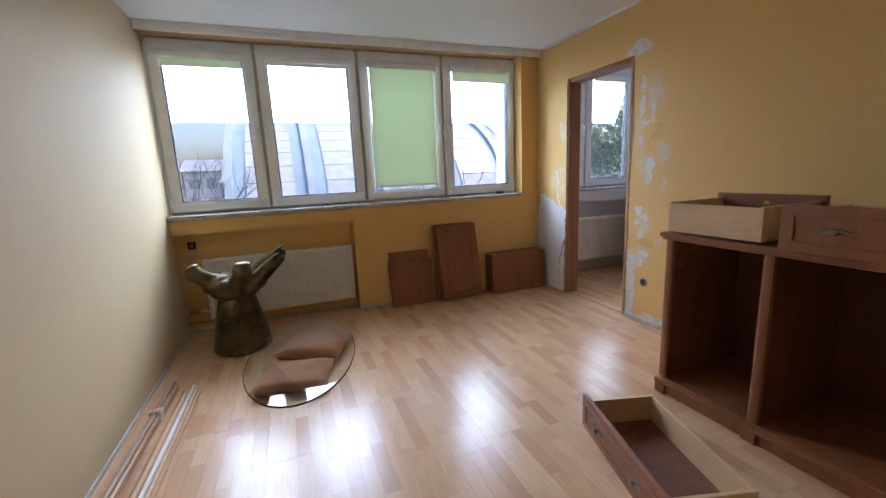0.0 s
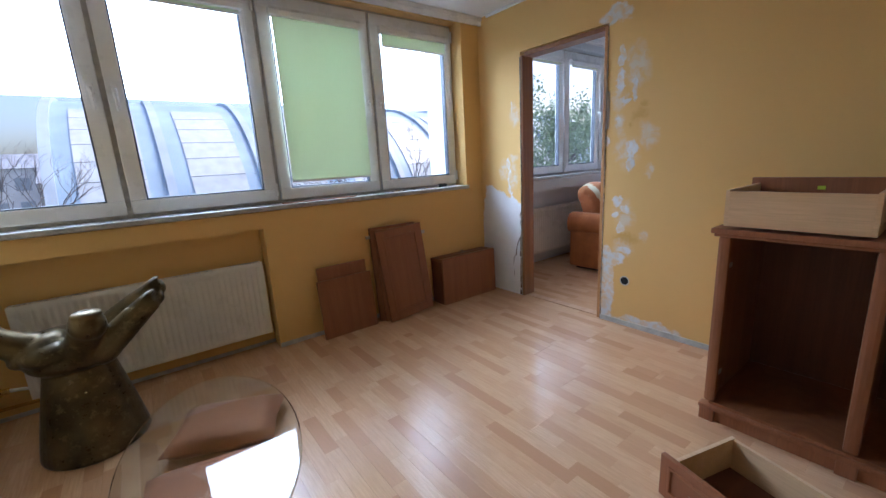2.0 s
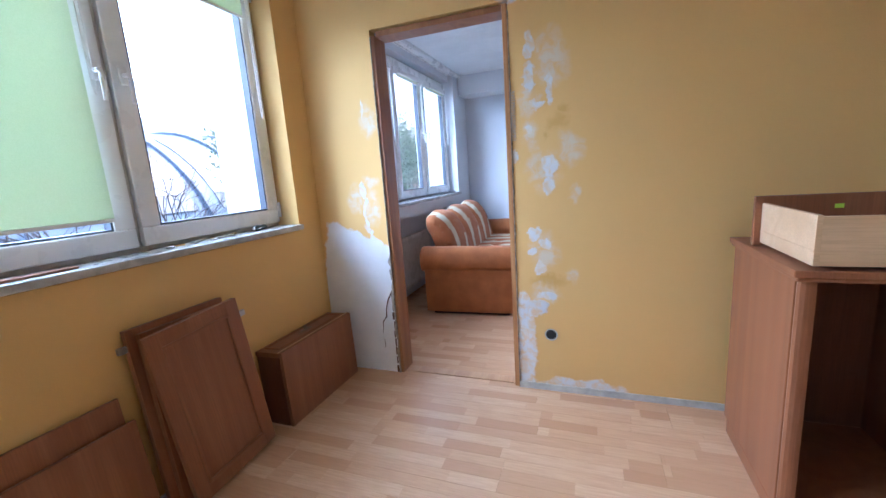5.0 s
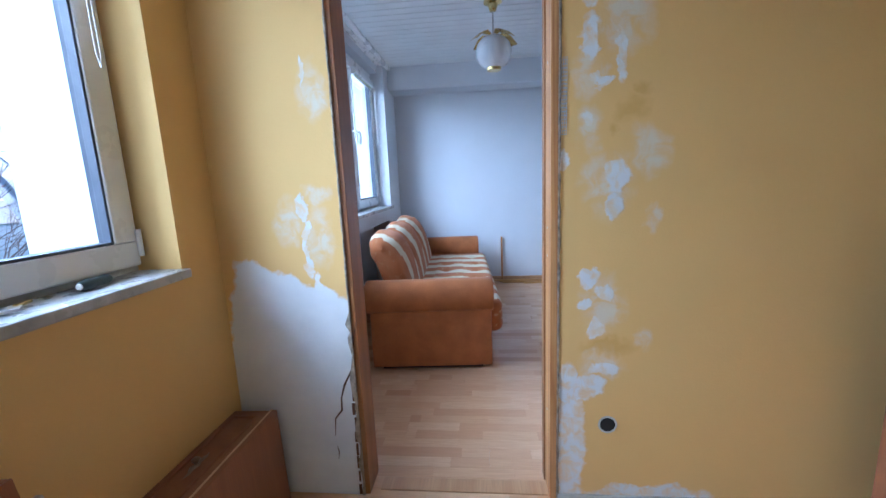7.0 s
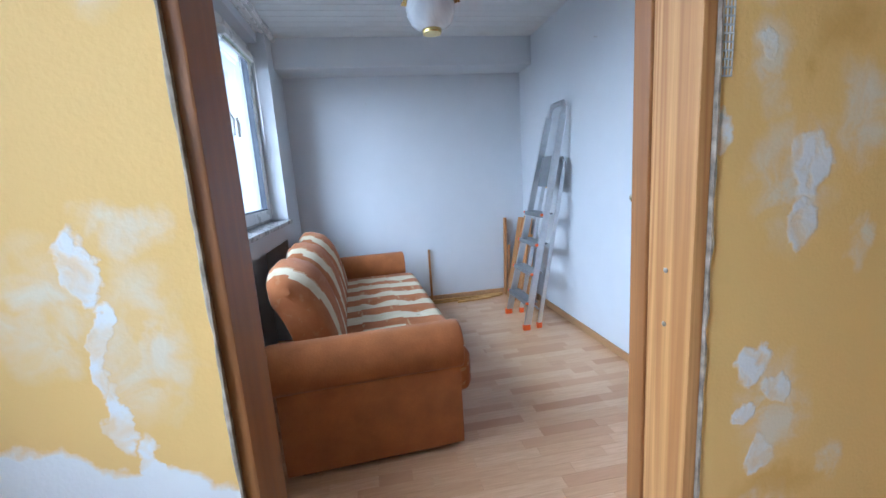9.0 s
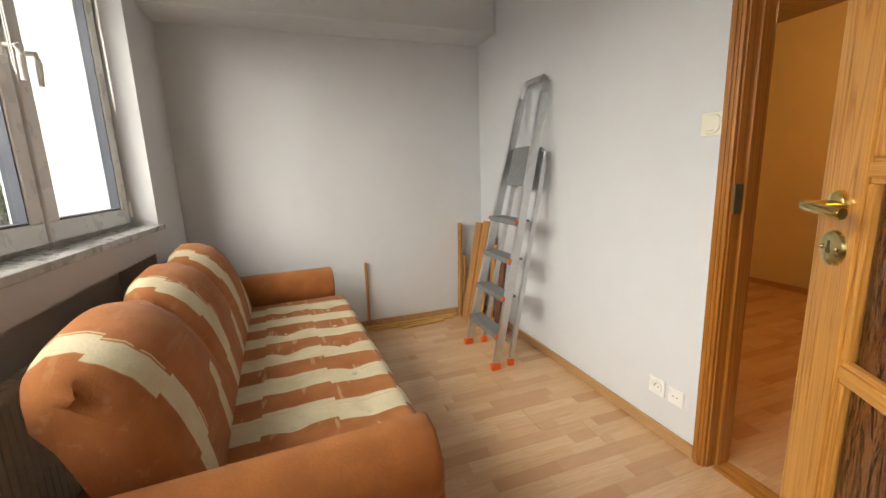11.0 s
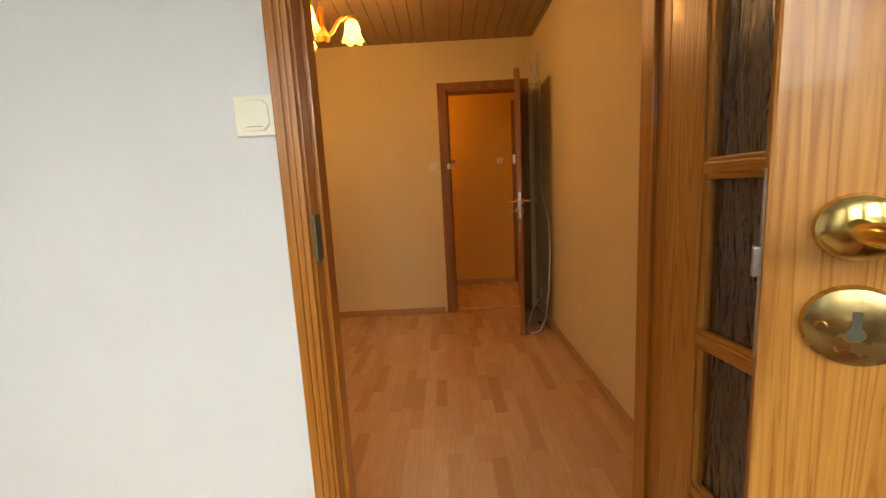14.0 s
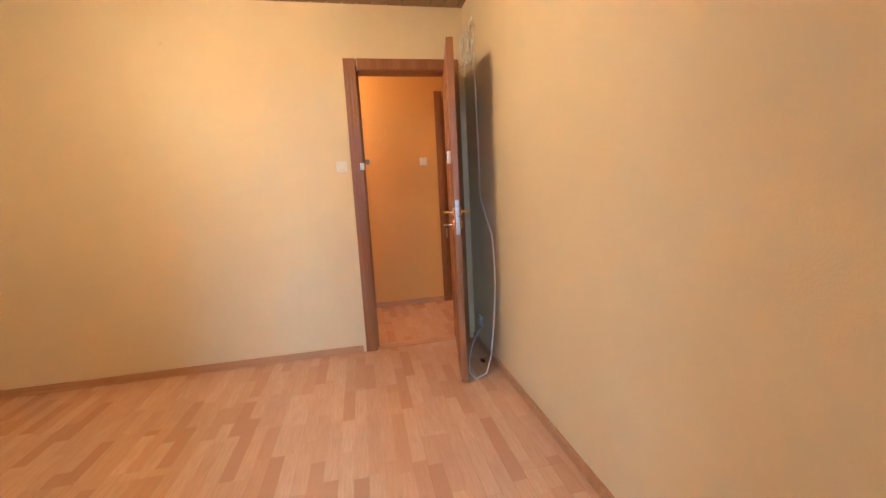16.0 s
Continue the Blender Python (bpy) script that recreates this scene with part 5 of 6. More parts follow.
    part("rear_hoop", tube([(5.66, 2.075, 1.25), (5.665, 2.07, 1.31), (5.70, 2.065, 1.335), (5.925, 2.065, 1.335), (5.96, 2.07, 1.31), (5.965, 2.075, 1.25)], 0.012, 10), M["alu"], ob, smooth=50)
    part("brace", tube([(5.675, 2.30, 0.16), (6.07, 2.30, 0.16)], 0.008, 8), M["alu"], ob)
    return ob


ladder()

M["raw_pine_y"] = wood("raw pine along", (0.50, 0.25, 0.07), (0.70, 0.40, 0.13), 0.5, "Y", 1.6, 0.8, 0.0, 9.0, 3.6)
# planks leaning in the corner, and strips on the floor
for k, (x, y, w, t, l, lean, side) in enumerate((
        (6.66, 2.235, 0.05, 0.02, 0.80, 2, 1.0), (6.64, 2.21, 0.04, 0.016, 0.52, 3, 2.5), (6.54, 2.24, 0.11, 0.018, 0.82, 12, 3.0),
        (6.45, 2.225, 0.10, 0.018, 0.84, 12, 2.0), (6.37, 2.20, 0.09, 0.018, 0.82, 11, 3.0), (6.30, 2.13, 0.06, 0.018, 0.66, 6, 2.0), (6.20, 2.12, 0.07, 0.018, 0.60, 6, -2.0), (6.58, 2.16, 0.06, 0.016, 0.30, 8, -3))):
    mat = "brown_dark" if k in (6,) else "raw_pine"
    tagged(part("plank", box(-w / 2, w / 2, 0, t, 0, l, 0.002), M[mat], at=pose(x, y, 0.001, lean, side, 0)), "narrow varnished pine plank leaning in the room corner" if mat != "brown_dark" else "dark brown board leaning behind the ladder", "plank", "planks leaning in the corner")
for k, (x, y0, y1, w, h, z, turn) in enumerate(((6.66, 2.28, 3.05, 0.045, 0.018, 0, 0.5), (6.615, 2.32, 3.02, 0.03, 0.014, 0, 1.0), (6.56, 2.42, 2.78, 0.035, 0.014, 0, 6), (6.64, 2.55, 3.3, 0.03, 0.012, 0.019, -1))):
    tagged(part("plank", box(-w / 2, w / 2, y0 - y1, 0, 0, h, 0.002), M["raw_pine_y"], at=pose(x, y1, z, 0, 0, turn)), "narrow pine strip lying along the wall", "plank", "planks lying on the floor")
tagged(part("stick", box(-0.012, 0.012, -0.01, 0.01, 0, 0.54, 0.002), M["raw_pine"], at=pose(6.692, 3.02, 0.0, 0, 0.5, 0)), "thin wooden stick standing against the grey wall", "stick")


def globe_glass():
    n = Nodes("milk glass", 0.18)
    n.bsdf.inputs["Subsurface Weight"].default_value = 0.3
    n.bsdf.inputs["Subsurface Radius"].default_value = (0.05, 0.05, 0.05)
    return n.out(n.ramp(n.noise(6, 4, 0.6, None, 1.5), [(0.35, (0.70, 0.72, 0.74)), (0.6, (0.84, 0.85, 0.86))]))


M["milk"] = globe_glass()
lamp = thing("pendant_lamp", "milk glass globe lamp with brass leaves hanging from the panelled ceiling", "ceiling lamp", at=pose(5.0, 3.133, 0))
part("canopy", lathe([(0.0, 2.44), (0.062, 2.44), (0.064, 2.428), (0.035, 2.418), (0.028, 2.39), (0.022, 2.375), (0.0, 2.37)], 28), M["brass"], lamp, "turned brass canopy", smooth=35)
part("rod", tube([(0, 0, 2.37), (0, 0, 2.215)], 0.006, 10), M["steel"], lamp, "dark rod")
part("globe", lathe([(0.0, 2.215), (0.045, 2.212), (0.085, 2.195), (0.115, 2.16), (0.127, 2.115), (0.122, 2.07), (0.10, 2.03), (0.065, 2.008), (0.045, 2.003)], 36), M["milk"], lamp, "white marbled glass globe", smooth=60)
part("cap", lathe([(0.05, 2.012), (0.052, 2.0), (0.048, 1.985), (0.0, 1.985)], 28), M["brass"], lamp, "brass bottom ring", smooth=35)
for k in range(4):
    bm = bmesh.new()
    pts = [(0.02, 0.012, 2.222), (0.075, 0.04, 2.235), (0.115, 0.052, 2.215), (0.175, 0.055, 2.165)]
    rows = [[bm.verts.new((r, s * w, z + t)) for s, t in ((-1, 0.0), (0, 0.006), (1, 0.0))] for r, w, z in pts]
    for r0, r1 in zip(rows, rows[1:]):
        for i in range(2):
            bm.faces.new((r0[i], r0[i + 1], r1[i + 1], r1[i]))
    bmesh.ops.solidify(bm, geom=bm.faces, thickness=0.002)
    part("leaf", bm, M["brass"], lamp, "bent brass leaf", at=pose(0, 0, 0, 0, 0, 35 + 90 * k))


def switch(x, y, z, turn, label, size=0.085, mat="plastic", rocker="plastic"):
    """A wall plate whose face looks along -y before the turn."""
    ob = thing("light_switch", label, "light switch", at=pose(x, y, z, 0, 0, turn))
    h = size / 2
    part("plate", box(-h, h, -0.009, 0.0, -h, h, 0.003), M[mat], ob)
    q = h * 0.72
    bm = bmesh.new()
    pts = [(-q, -q * 0.6), (-q * 0.6, -q), (q * 0.6, -q), (q, -q * 0.6), (q, q * 0.6), (q * 0.6, q), (-q * 0.6, q), (-q, q * 0.6)]
    a = [bm.verts.new((px, -0.0125, pz)) for px, pz in pts]
    b = [bm.verts.new((px * 1.06, -0.009, pz * 1.06)) for px, pz in pts]
    bm.faces.new(a)
    for i in range(8):
        bm.faces.new((a[i], a[(i + 1) % 8], b[(i + 1) % 8], b[i]))
    part("rocker", bm, M[rocker], ob)
    part("groove", box(-q * 0.6, q * 0.6, -0.0132, -0.012, -q * 0.78, -q * 0.74), M["tread"], ob)


switch(4.682, YA, 1.353, 180, "ivory light switch on the grey wall by the door")
switch(4.378, YSOUTH, 1.39, 180, "white light switch on the yellow wall by the door", 0.075, "white_plastic", "plastic")
switch(4.17, YHALL, 1.50, 180, "metal-coloured switch on the hall wall", 0.06, "steel", "tread")
switch(3.605, YHALL, 1.485, 180, "ivory switch on the hall wall", 0.075)


def outlet(x, y, z, turn, label, size=0.08, kind=0):
    ob = thing("wall_outlet", label, "wall outlet", at=pose(x, y, z, 0, 0, turn))
    h = size / 2
    part("plate", box(-h, h, -0.009, 0.0, -h, h, 0.004), M["white_plastic"], ob)
    if kind == 0:
        bm = lathe([(0.0, 0.001), (0.021, 0.001), (0.023, 0.006), (0.028, 0.006), (0.029, 0.0)], 24)
        bmesh.ops.transform(bm, matrix=pose(0, -0.009, 0, 90, 0, 0), verts=bm.verts)
        part("socket", bm, M["white_plastic"], ob)
        part("pin", tube([(0, -0.008, 0.012), (0, -0.022, 0.012)], 0.003, 8), M["steel"], ob)
    # small black slabs paint the shade of the two pin holes
    for s in (-1, 1):
        part("hole", box(s * 0.0095 - 0.0022, s * 0.0095 + 0.0022, -0.0108, -0.0095, -0.0025, 0.002), M["black"], ob)


outlet(4.84, YA, 0.228, 180, "white power outlet on the grey wall", 0.082)
outlet(4.742, YA, 0.226, 180, "white aerial outlet on the grey wall", 0.075, 1)
outlet(XD2, -0.66, 0.20, 90, "white power outlet on the yellow wall behind the door", 0.08)
nail = thing("nail", "small steel nail in the grey wall", "nail", "nails in the walls", pose(XE, 3.502, 1.96, 0, -90, 0))
part("shaft", lathe([(0.0, 0.0), (0.002, 0.0), (0.002, 0.02), (0.005, 0.021), (0.005, 0.023), (0.0, 0.024)], 8), M["steel"], nail)
copy_thing(nail, pose(5.322, YA, 2.07, -90, 0, 0))
copy_thing(nail, pose(5.414, YSOUTH, 2.19, -90, 0, 0))


# ---- the room with the chandelier, and the hall ----
def shade_glass():
    n = Nodes("amber shade glass", 0.3)
    col = n.ramp(n.noise(14, 3), [(0.3, (0.95, 0.55, 0.20)), (0.7, (1.0, 0.72, 0.36))])
    n.out(col)
    tr = n.add("BsdfTranslucent", {"Color": col})
    em = n.add("Emission", {"Color": (1.0, 0.55, 0.2, 1), "Strength": 0.25})
    mx = n.add("MixShader", {0: 0.7})
    ad = n.add("AddShader", {})
    n.tree.links.new(n.bsdf.outputs[0], mx.inputs[1])
    n.tree.links.new(tr.outputs[0], mx.inputs[2])
    n.tree.links.new(mx.outputs[0], ad.inputs[0])
    n.tree.links.new(em.outputs[0], ad.inputs[1])
    n.tree.links.new(ad.outputs[0], n.tree.nodes["Material Output"].inputs[0])
    return n.mat


M["shade"] = shade_glass()
em = Nodes("glowing bulb")
em.bsdf.inputs["Emission Color"].default_value = (1.0, 0.72, 0.38, 1)
em.bsdf.inputs["Emission Strength"].default_value = 2.2
M["bulb"] = em.out((1, 0.9, 0.7))


def chandelier(x, y):
    ob = thing("chandelier", "lit wooden chandelier with amber tulip glass shades", "chandelier", at=pose(x, y, 0))
    part("canopy", lathe([(0.0, H3), (0.05, H3), (0.05, H3 - 0.02), (0.02, H3 - 0.04), (0.0, H3 - 0.04)], 24), M["frame_brown"], ob, smooth=35)
    part("stem", tube([(0, 0, H3 - 0.03), (0, 0, 2.18)], 0.007, 8), M["frame_brown"], ob)
    part("hub", lathe([(0.0, 2.25), (0.014, 2.25), (0.02, 2.20), (0.018, 2.15), (0.035, 2.11), (0.045, 2.08), (0.03, 2.055), (0.0, 2.045)], 24), M["pine"], ob, "turned wooden hub", smooth=40)
    for k in range(3):
        q = radians(200 + 120 * k)
        c, s = math.cos(q), math.sin(q)
        arm = [(0.02 * c, 0.02 * s, 2.09), (0.06 * c, 0.06 * s, 2.12), (0.10 * c, 0.10 * s, 2.185), (0.145 * c, 0.145 * s, 2.215), (0.175 * c, 0.175 * s, 2.205)]
        part("arm", tube(arm, [0.014, 0.012, 0.011, 0.01, 0.012], 10), M["pine"], ob, "curved wooden arm", smooth=50)
        cx, cy = 0.175 * c, 0.175 * s
        part("socket", lathe([(0.0, 2.215), (0.022, 2.213), (0.024, 2.19), (0.018, 2.185), (0.0, 2.185)], 16), M["pine"], ob, at=pose(cx, cy, 0), smooth=40)
        bm = bmesh.new()
        sides = 40
        prof = [(0.022, 2.195), (0.036, 2.182), (0.043, 2.155), (0.047, 2.125), (0.056, 2.10), (0.066, 2.085)]
        rings = []
        for j, (r, z) in enumerate(prof):
            ring = []
            for i in range(sides):
                a = 2 * math.pi * i / sides
                w = (j / 5) ** 3
                ring.append(bm.verts.new((math.cos(a) * r * (1 + 0.06 * w * math.cos(6 * a)), math.sin(a) * r * (1 + 0.06 * w * math.cos(6 * a)), z - 0.014 * w * abs(math.cos(3 * a)))))
            rings.append(ring)
        for r0, r1 in zip(rings, rings[1:]):
            for i in range(sides):
                bm.faces.new((r0[i], r0[(i + 1) % sides], r1[(i + 1) % sides], r1[i]))
        shade = part("shade", bm, M["shade"], ob, "amber tulip glass shade", at=pose(cx, cy, 0), smooth=60)
        shade.visible_shadow = False
        bl = part("bulb", lathe([(0.0, 2.19), (0.012, 2.185), (0.016, 2.15), (0.022, 2.125), (0.018, 2.105), (0.0, 2.097)], 16), M["bulb"], ob, "glowing bulb", at=pose(cx, cy, 0), smooth=60)
        bl.visible_shadow = False
        bulb(x + cx, y + cy, 2.13, LAMP_W, WARM)


LAMP_W = 1.8
chandelier(4.95, 0.42)
hl = thing("hall_lamp", "small round glass ceiling lamp in the hall", "ceiling lamp", at=pose(4.9, -1.45, 0))
part("base", lathe([(0.0, H3), (0.11, H3), (0.11, H3 - 0.02), (0.0, H3 - 0.02)], 24), M["brass"], hl)
part("shade", lathe([(0.10, H3 - 0.02), (0.10, H3 - 0.05), (0.06, H3 - 0.09), (0.0, H3 - 0.10)], 24), M["bulb"], hl, "glowing glass shade", smooth=50)
bulb(4.9, -1.45, H3 - 0.16, 4.4, (1.0, 0.48, 0.15), 0.06)

cable = thing("cable", "white cable coiled near the ceiling, hanging to the floor", "cable")
coil = []
for i in range(60):
    a = 2 * math.pi * i / 15
    coil.append((XD2 + 0.035 + 0.02 * math.sin(a * 0.7), -0.66 + 0.07 * math.cos(a) + 0.05 * math.sin(i * 0.21), 2.13 + 0.10 * math.sin(a) + 0.01 * math.cos(i * 0.33)))
part("coil", tube(coil, 0.0045, 6), M["cable"], cable, smooth=60)
part("hook", tube([(XD2, -0.57, 2.24), (XD2 + 0.025, -0.57, 2.245), (XD2 + 0.03, -0.57, 2.22)], 0.003, 6), M["steel"], cable)
part("lead", tube([(XD2 + 0.02, -0.55, 2.07), (XD2 + 0.02, -0.53, 1.8), (XD2 + 0.022, -0.51, 1.43), (XD2 + 0.025, -0.50, 1.13), (XD2 + 0.03, -0.37, 1.0), (XD2 + 0.03, -0.265, 0.90), (XD2 + 0.03, -0.235, 0.75), (XD2 + 0.03, -0.23, 0.59), (XD2 + 0.04, -0.26, 0.3), (XD2 + 0.06, -0.27, 0.1), (XD2 + 0.12, -0.19, 0.02), (XD2 + 0.20, -0.16, 0.008),
                       (XD2 + 0.215, -0.26, 0.008), (XD2 + 0.17, -0.42, 0.02), (XD2 + 0.11, -0.55, 0.07), (XD2 + 0.06, -0.57, 0.15), (XD2 + 0.03, -0.60, 0.16)], 0.0045, 8), M["cable"], cable, smooth=60)
part("stray_end", tube([(XD2 + 0.03, -0.62, 2.18), (XD2 + 0.04, -0.55, 2.25), (XD2 + 0.04, -0.50, 2.27), (XD2 + 0.03, -0.48, 2.2), (XD2 + 0.03, -0.52, 2.12)], 0.004, 6), M["cable"], cable, smooth=60)
plug = thing("cable_end", "small dark red cable connector lying on the floor", "connector", at=pose(XD2 + 0.075, -0.38, 0.012, 90, 0, 20))
part("body", lathe([(0.0, 0.0), (0.010, 0.002), (0.012, 0.01), (0.012, 0.03), (0.0, 0.032)], 14), plain("dark red plastic", (0.12, 0.01, 0.01), 0.4), plug, smooth=40)

tagged(part("strike_box", box(4.19, 4.222, YSOUTH + 0.0005, YSOUTH + 0.02, 1.36, 1.41, 0.004), M["white_plastic"], at=pose(0.03, 0.019, 0)), "small white plastic box on the door frame", "door contact")


# ---- outdoors ----
GZ = -6.0


def outdoors_paint(name, color, rough=0.6, scale=1.5, metal=0.0):
    n = Nodes(name, rough, metal)
    col = n.mix(n.ramp(n.noise(scale, 5), [(0.3, (0, 0, 0)), (0.7, (1, 1, 1))]), sh(color, 0.85), sh(color, 1.12))
    return n.out(col, None, n.noise(scale * 12, 4), 0.2, 0.02)


M["ground"] = outdoors_paint("grass and earth", (0.09, 0.10, 0.06), 0.9, 0.4)
M["sheet"] = outdoors_paint("pale blue roof sheet", (0.36, 0.46, 0.55), 0.45, 0.8)
M["rib"] = outdoors_paint("white rib", (0.46, 0.52, 0.57), 0.5, 0.8)
# opaque white: the sky's reflection in the skylights put into the colour
M["skylight"] = outdoors_paint("skylight sheet", (0.58, 0.60, 0.60), 0.25, 2.0)
# grey house walls, roofs and panes are paled: distance haze put into the colour
M["house"] = outdoors_paint("haze-paled grey render", (0.55, 0.57, 0.60), 0.8, 0.5)
M["house2"] = outdoors_paint("white render far", (0.7, 0.7, 0.7), 0.8, 0.5)
M["roof"] = outdoors_paint("haze-paled roof", (0.34, 0.36, 0.40), 0.8, 0.5)
M["bark"] = outdoors_paint("bark", (0.14, 0.13, 0.13), 0.9, 6)
M["far_glass"] = plain("haze-paled window glass", (0.38, 0.42, 0.47), 0.25)

structure("ground", box(-300, 300, 4.75, 600, GZ - 0.4, GZ), M["ground"], "grassy ground below the building", "ground")
structure("facade", boxes([(3.135, 3.45, 4.44, 4.76, GZ, 4.0), (6.22, 6.92, 4.44, 4.76, GZ, 4.0), (-0.5, -0.05, 4.44, 4.75, GZ, 4.0), (-0.05, 3.135, 4.44, 4.7, GZ, 0.95), (3.45, 6.22, 4.44, 4.7, GZ, 0.95),
                           (-0.05, 3.135, 4.44, 4.7, 2.36, 4.0), (3.45, 6.22, 4.44, 4.7, 2.36, 4.0)]), M["facade"], "white rendered facade with projecting piers", "facade")


def vault_hall(x0, x1, y, r, zc, label):
    """A hall under a barrel roof, its ribs and skylights along the curve."""
    ob = thing("vaulted_hall", label, "building")
    n = 28
    arc = [(y + r - r * math.cos(math.pi * i / n), zc + r * 0.92 * math.sin(math.pi * i / n)) for i in range(n + 1)]
    part("roof", extrude_profile([(arc[0][0], GZ)] + arc + [(arc[-1][0], GZ)], x0, x1), M["sheet"], ob, "pale blue curved metal roof", smooth=30)
    pitch = 3.6
    x = x0
    while x <= x1 + 0.01:
        bm = bmesh.new()
        rows = [[bm.verts.new((x + dx, py - d * math.cos(math.pi * i / n), pz + d * math.sin(math.pi * i / n))) for dx, d in ((-0.16, 0.0), (-0.16, 0.16), (0.16, 0.16), (0.16, 0.0))] for i, (py, pz) in enumerate(arc)]
        for r0, r1 in zip(rows, rows[1:]):
            for i in range(3):
                bm.faces.new((r0[i], r0[i + 1], r1[i + 1], r1[i]))
        part("rib", bm, M["rib"], ob, "pale raised roof rib")
        if x + pitch <= x1:
            a, b = 4, 10
            for i in range(a, b):
                (ya, za), (yb, zb) = arc[i], arc[i + 1]
                bm = bmesh.new()
                d = 0.06
                qa, qb = math.pi * (i + 0.02) / n, math.pi * (i + 0.98) / n
                pa = (y + r - (r + d) * math.cos(qa), zc + (r + d) * 0.92 * math.sin(qa))
                pb = (y + r - (r + d) * math.cos(qb), zc + (r + d) * 0.92 * math.sin(qb))
                pc = (y + r - (r - 0.1) * math.cos(qb), zc + (r - 0.1) * 0.92 * math.sin(qb))
                pd = (y + r - (r - 0.1) * math.cos(qa), zc + (r - 0.1) * 0.92 * math.sin(qa))
                extrude_profile([pa, pb, pc, pd], x + 0.75, x + 2.85, bm)
                part("skylight_pane", bm, M["skylight"], ob, "skylight pane coloured white for the reflected sky")
        x += pitch
    return ob


vault_hall(-1.6, 34.4, 20.0, 9.0, -3.3, "large hall with a pale blue barrel roof, ribs and skylights")


def block(x0, x1, y0, y1, h, mat, label, cols, floors):
    ob = thing("house", label, "building", "houses in the distance")
    part("wall", box(x0, x1, y0, y1, GZ, h), mat, ob)
    part("roof", extrude_profile([(y0 - 0.5, h), (y1 + 0.5, h), ((y0 + y1) / 2, h + (y1 - y0) * 0.22)], x0 - 0.5, x1 + 0.5), M["roof"], ob)
    for i in range(cols):
        for j in range(floors):
            cx = x0 + (x1 - x0) * (i + 0.5) / cols
            cz = h - 2.0 - 3.0 * j
            part("window", box(cx - 0.7, cx + 0.7, y0 - 0.06, y0 + 0.02, cz - 0.8, cz + 0.8), M["far_glass"], ob)


block(-34, -17, 62, 74, 4.5, M["house"], "grey apartment house with a pitched roof", 5, 3)
block(-14, -9, 75, 84, 3.2, M["house2"], "white house with a haze-paled roof", 2, 2)
block(-8, -2.5, 70, 80, 1.2, M["house2"], "low white house with a haze-paled roof", 3, 2)
block(-60, -38, 60, 72, 3.0, M["house2"], "white apartment house with a haze-paled roof", 6, 2)
shed = thing("shed", "low pale shed beside the vaulted hall", "building")
part("wall", box(-9.5, -1.8, 22, 28, GZ, -1.6), M["house2"], shed)
part("roof", box(-9.8, -1.7, 21.6, 28.4, -1.6, -1.35), M["rib"], shed)


def limbs(seed, x, y, height, spread, depth=4):
    rng = random.Random(seed)
    trunk, twigs, tips = bmesh.new(), bmesh.new(), []
    base = Vector((x, y, GZ))
    top = base + Vector((rng.uniform(-0.3, 0.3), 0, height * 0.45))
    tube([base, base.lerp(top, 0.5) + Vector((0.1, 0, 0)), top], [0.2, 0.16, 0.13], 8, trunk)

    def grow(p, d, l, r, k):
        q = p + d * l
        mid = p.lerp(q, 0.5) + Vector((rng.uniform(-1, 1), rng.uniform(-1, 1), rng.uniform(-0.5, 1))) * l * 0.09
        tube([p, mid, q], [r, r * 0.8, r * 0.6], 5, twigs, False)
        tips.append((mid, d))
        tips.append((q, d))
        if k:
            for _ in range(rng.choice((2, 3, 3))):
                nd = (d + Vector((rng.uniform(-1, 1), rng.uniform(-1, 1), rng.uniform(-0.35, 0.7))) * spread).normalized()
                grow(p.lerp(q, rng.uniform(0.55, 1)), nd, l * rng.uniform(0.6, 0.8), r * 0.55, k - 1)

    for i in range(6):
        a = 2 * math.pi * i / 6 + rng.uniform(-0.4, 0.4)
        grow(base.lerp(top, rng.uniform(0.7, 1)), Vector((math.cos(a) * 0.7, math.sin(a) * 0.7, rng.uniform(0.5, 1))).normalized(), height * 0.2, 0.05, depth)
    return trunk, twigs, tips


def tree(seed, x, y, height, label, leaves=0, color="leaf", droop=0.0, depth=4, spread=0.75):
    ob = thing("tree", label, "tree", "trees outside")
    trunk, twigs, tips = limbs(seed, x, y, height, spread, depth)
    part("trunk", trunk, M["bark"], ob, "dark bark")
    part("branches", twigs, M["bark"], ob, "thin branches")
    if leaves:
        rng = np.random.RandomState(seed)
        pts = np.array([p for p, d in tips])
        idx = rng.randint(0, len(pts), leaves)
        c = pts[idx] + rng.normal(0, 0.22, (leaves, 3)) - np.stack([np.zeros(leaves), np.zeros(leaves), droop * rng.rand(leaves) ** 1.5], 1)
        a, b = rng.normal(0, 1, (leaves, 3)), rng.normal(0, 1, (leaves, 3))
        a /= np.linalg.norm(a, axis=1)[:, None]
        b -= a * (a * b).sum(1)[:, None]
        b /= np.linalg.norm(b, axis=1)[:, None]
        s = rng.uniform(0.045, 0.095, (leaves, 1))
        verts = np.concatenate([c - a * s, c + b * s * 0.55, c + a * s, c - b * s * 0.55], 1).reshape(-1, 3)
        faces = [(4 * i, 4 * i + 1, 4 * i + 2, 4 * i + 3) for i in range(leaves)]
        me = bpy.data.meshes.new("leaves")
        me.from_pydata(verts.tolist(), [], faces)
        me.materials.append(M[color])
        lv = new("leaves", me)
        lv.parent = ob
        tagged(lv, "crown of small green leaves", kind="stuff")


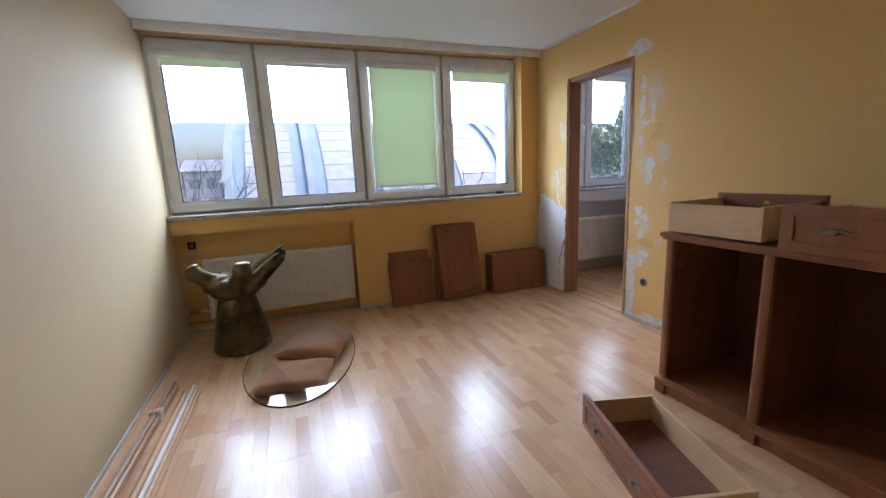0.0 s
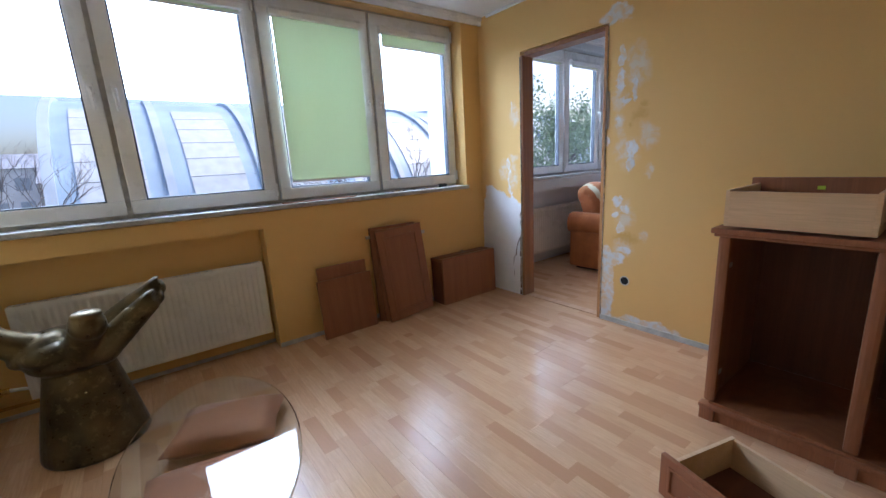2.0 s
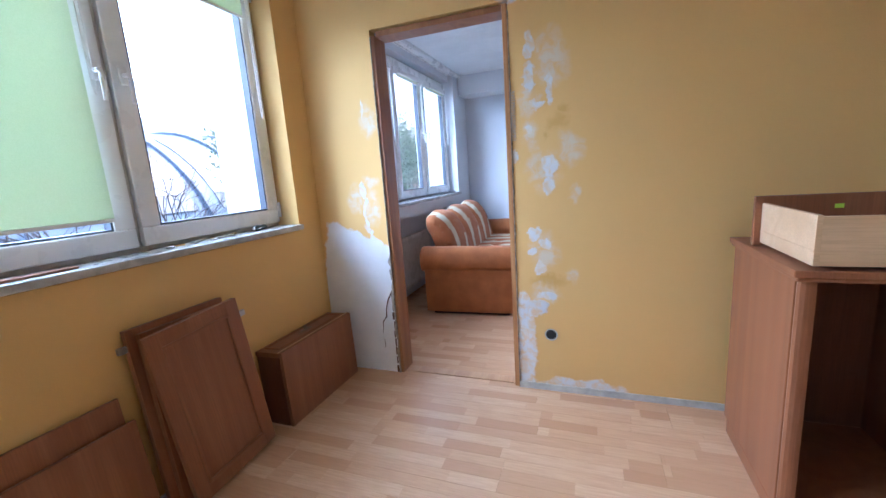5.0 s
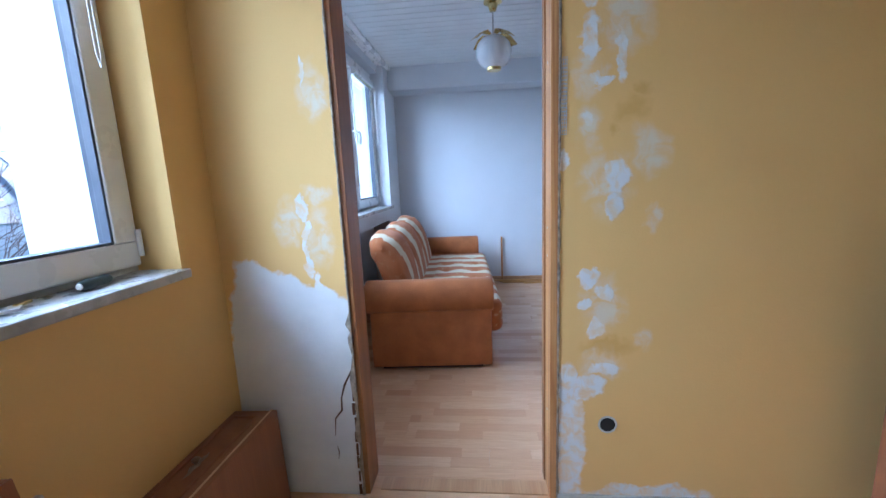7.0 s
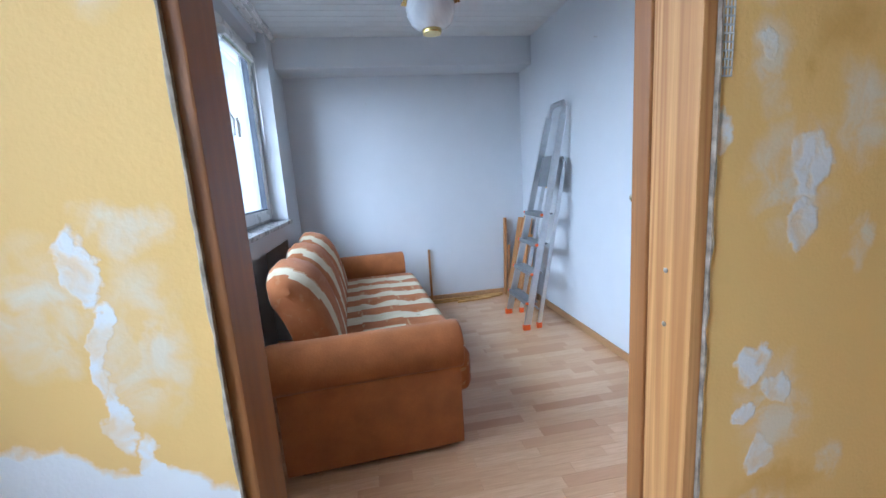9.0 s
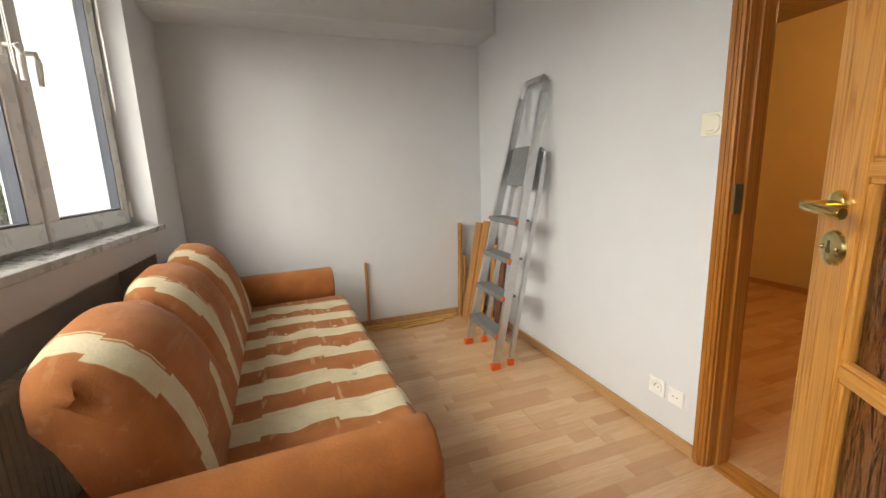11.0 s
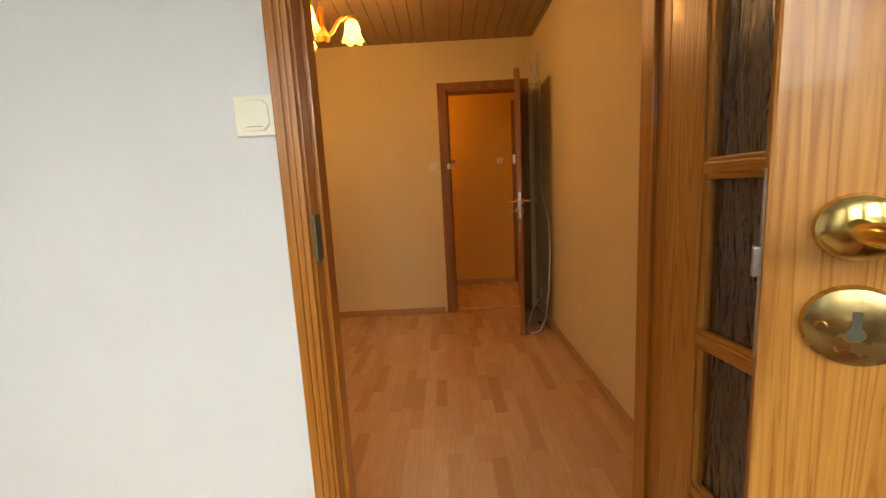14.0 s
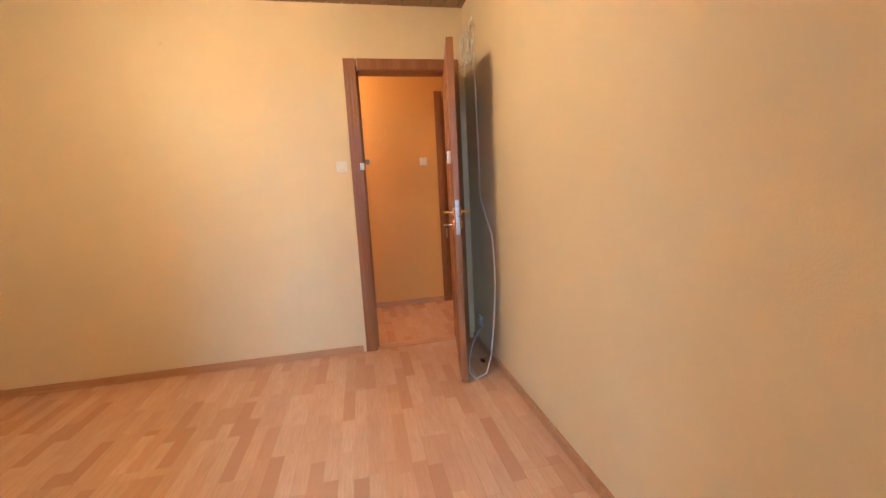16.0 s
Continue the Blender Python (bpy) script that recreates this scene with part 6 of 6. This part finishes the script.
def leaf_mat(name, a, b):
    n = Nodes(name, 0.6)
    rnd = n.add("NewGeometry").outputs["Random Per Island"]
    col = n.mix(rnd, a, b)
    n.out(col)
    tr = n.add("BsdfTranslucent", {"Color": col})
    mx = n.add("MixShader", {0: 0.45})
    n.tree.links.new(n.bsdf.outputs[0], mx.inputs[1])
    n.tree.links.new(tr.outputs[0], mx.inputs[2])
    n.tree.links.new(mx.outputs[0], n.tree.nodes["Material Output"].inputs[0])
    return n.mat


# greens lifted and greyed, so the haze over the trees is in the colour
M["leaf"] = leaf_mat("green leaves", (0.14, 0.22, 0.13), (0.28, 0.38, 0.22))
tree(11, -3.0, 17.0, 10.2, "bare tree with thin dark branches", 0, depth=5)
tree(12, 7.7, 12.0, 10.6, "bare tree with thin dark branches", 0, depth=5)
tree(21, 16.4, 14.0, 12.5, "birch tree with drooping green leaves", 12000, "leaf", 1.6)
tree(22, 18.5, 14.5, 13.0, "tall tree with dense green leaves", 9000, "leaf", 1.0)
tree(23, 23.0, 13.5, 13.0, "tall tree with dense green leaves", 9000, "leaf", 1.0)
tree(24, 28.5, 14.0, 13.0, "tall tree with dense green leaves", 8000, "leaf", 1.0)

# ---- the laminate boards, last ----
floor = tagged(new("floor"), "glossy three-strip beech laminate floor, boards along the rooms", "floor", kind="structure")
BW, BL = 0.192, 1.285
rng = random.Random(4)
variants = []
for v in range(8):
    bm = bmesh.new()
    cuboid(bm, 0.0002, BW - 0.0002, 0.0002, BL - 0.0002, -0.009, -0.0015)
    for s in range(3):
        y = -rng.uniform(0.0, 0.3)
        while y < BL:
            l = rng.uniform(0.26, 0.50)
            a, b = max(y, 0.0003), min(y + l, BL - 0.0003)
            if b - a > 0.01:
                x0, x1 = s * BW / 3 + 0.0003, (s + 1) * BW / 3 - 0.0003
                if s == 0:
                    x0 += 0.0003
                cuboid(bm, x0, x1, a + 0.0002, b - 0.0002, -0.0015, 0.0)
            y += l
    me = bpy.data.meshes.new("floor_board")
    bm.to_mesh(me)
    bm.free()
    me.materials.append(M["floor"])
    variants.append(me)


def sawn(me, lo, hi):
    """A board cut to the stretch between two places along it."""
    bm = bmesh.new()
    bm.from_mesh(me)
    for place, way in ((lo, -1), (hi, 1)):
        bmesh.ops.bisect_plane(bm, geom=bm.verts[:] + bm.edges[:] + bm.faces[:], plane_co=(0, place, 0), plane_no=(0, way, 0), clear_outer=True)
    cut = bpy.data.meshes.new("floor_board")
    bm.to_mesh(cut)
    bm.free()
    cut.materials.append(M["floor"])
    return cut


x = XW - 0.1
while x < XE + 0.05:
    y = -2.1 - rng.uniform(0.0, 1.1)
    first, last = (-0.95 if x < 2.1 else -2.1), 4.43
    while y < last:
        if y + BL > first + 0.02:
            me = rng.choice(variants)
            lo, hi = max(0.0, first - y), min(BL, last - y)
            b = new("floor_board", me if lo == 0.0 and hi == BL else sawn(me, lo, hi))
            b.location = (x, y, 0)
            b.parent = floor
        y += BL
    x += BW
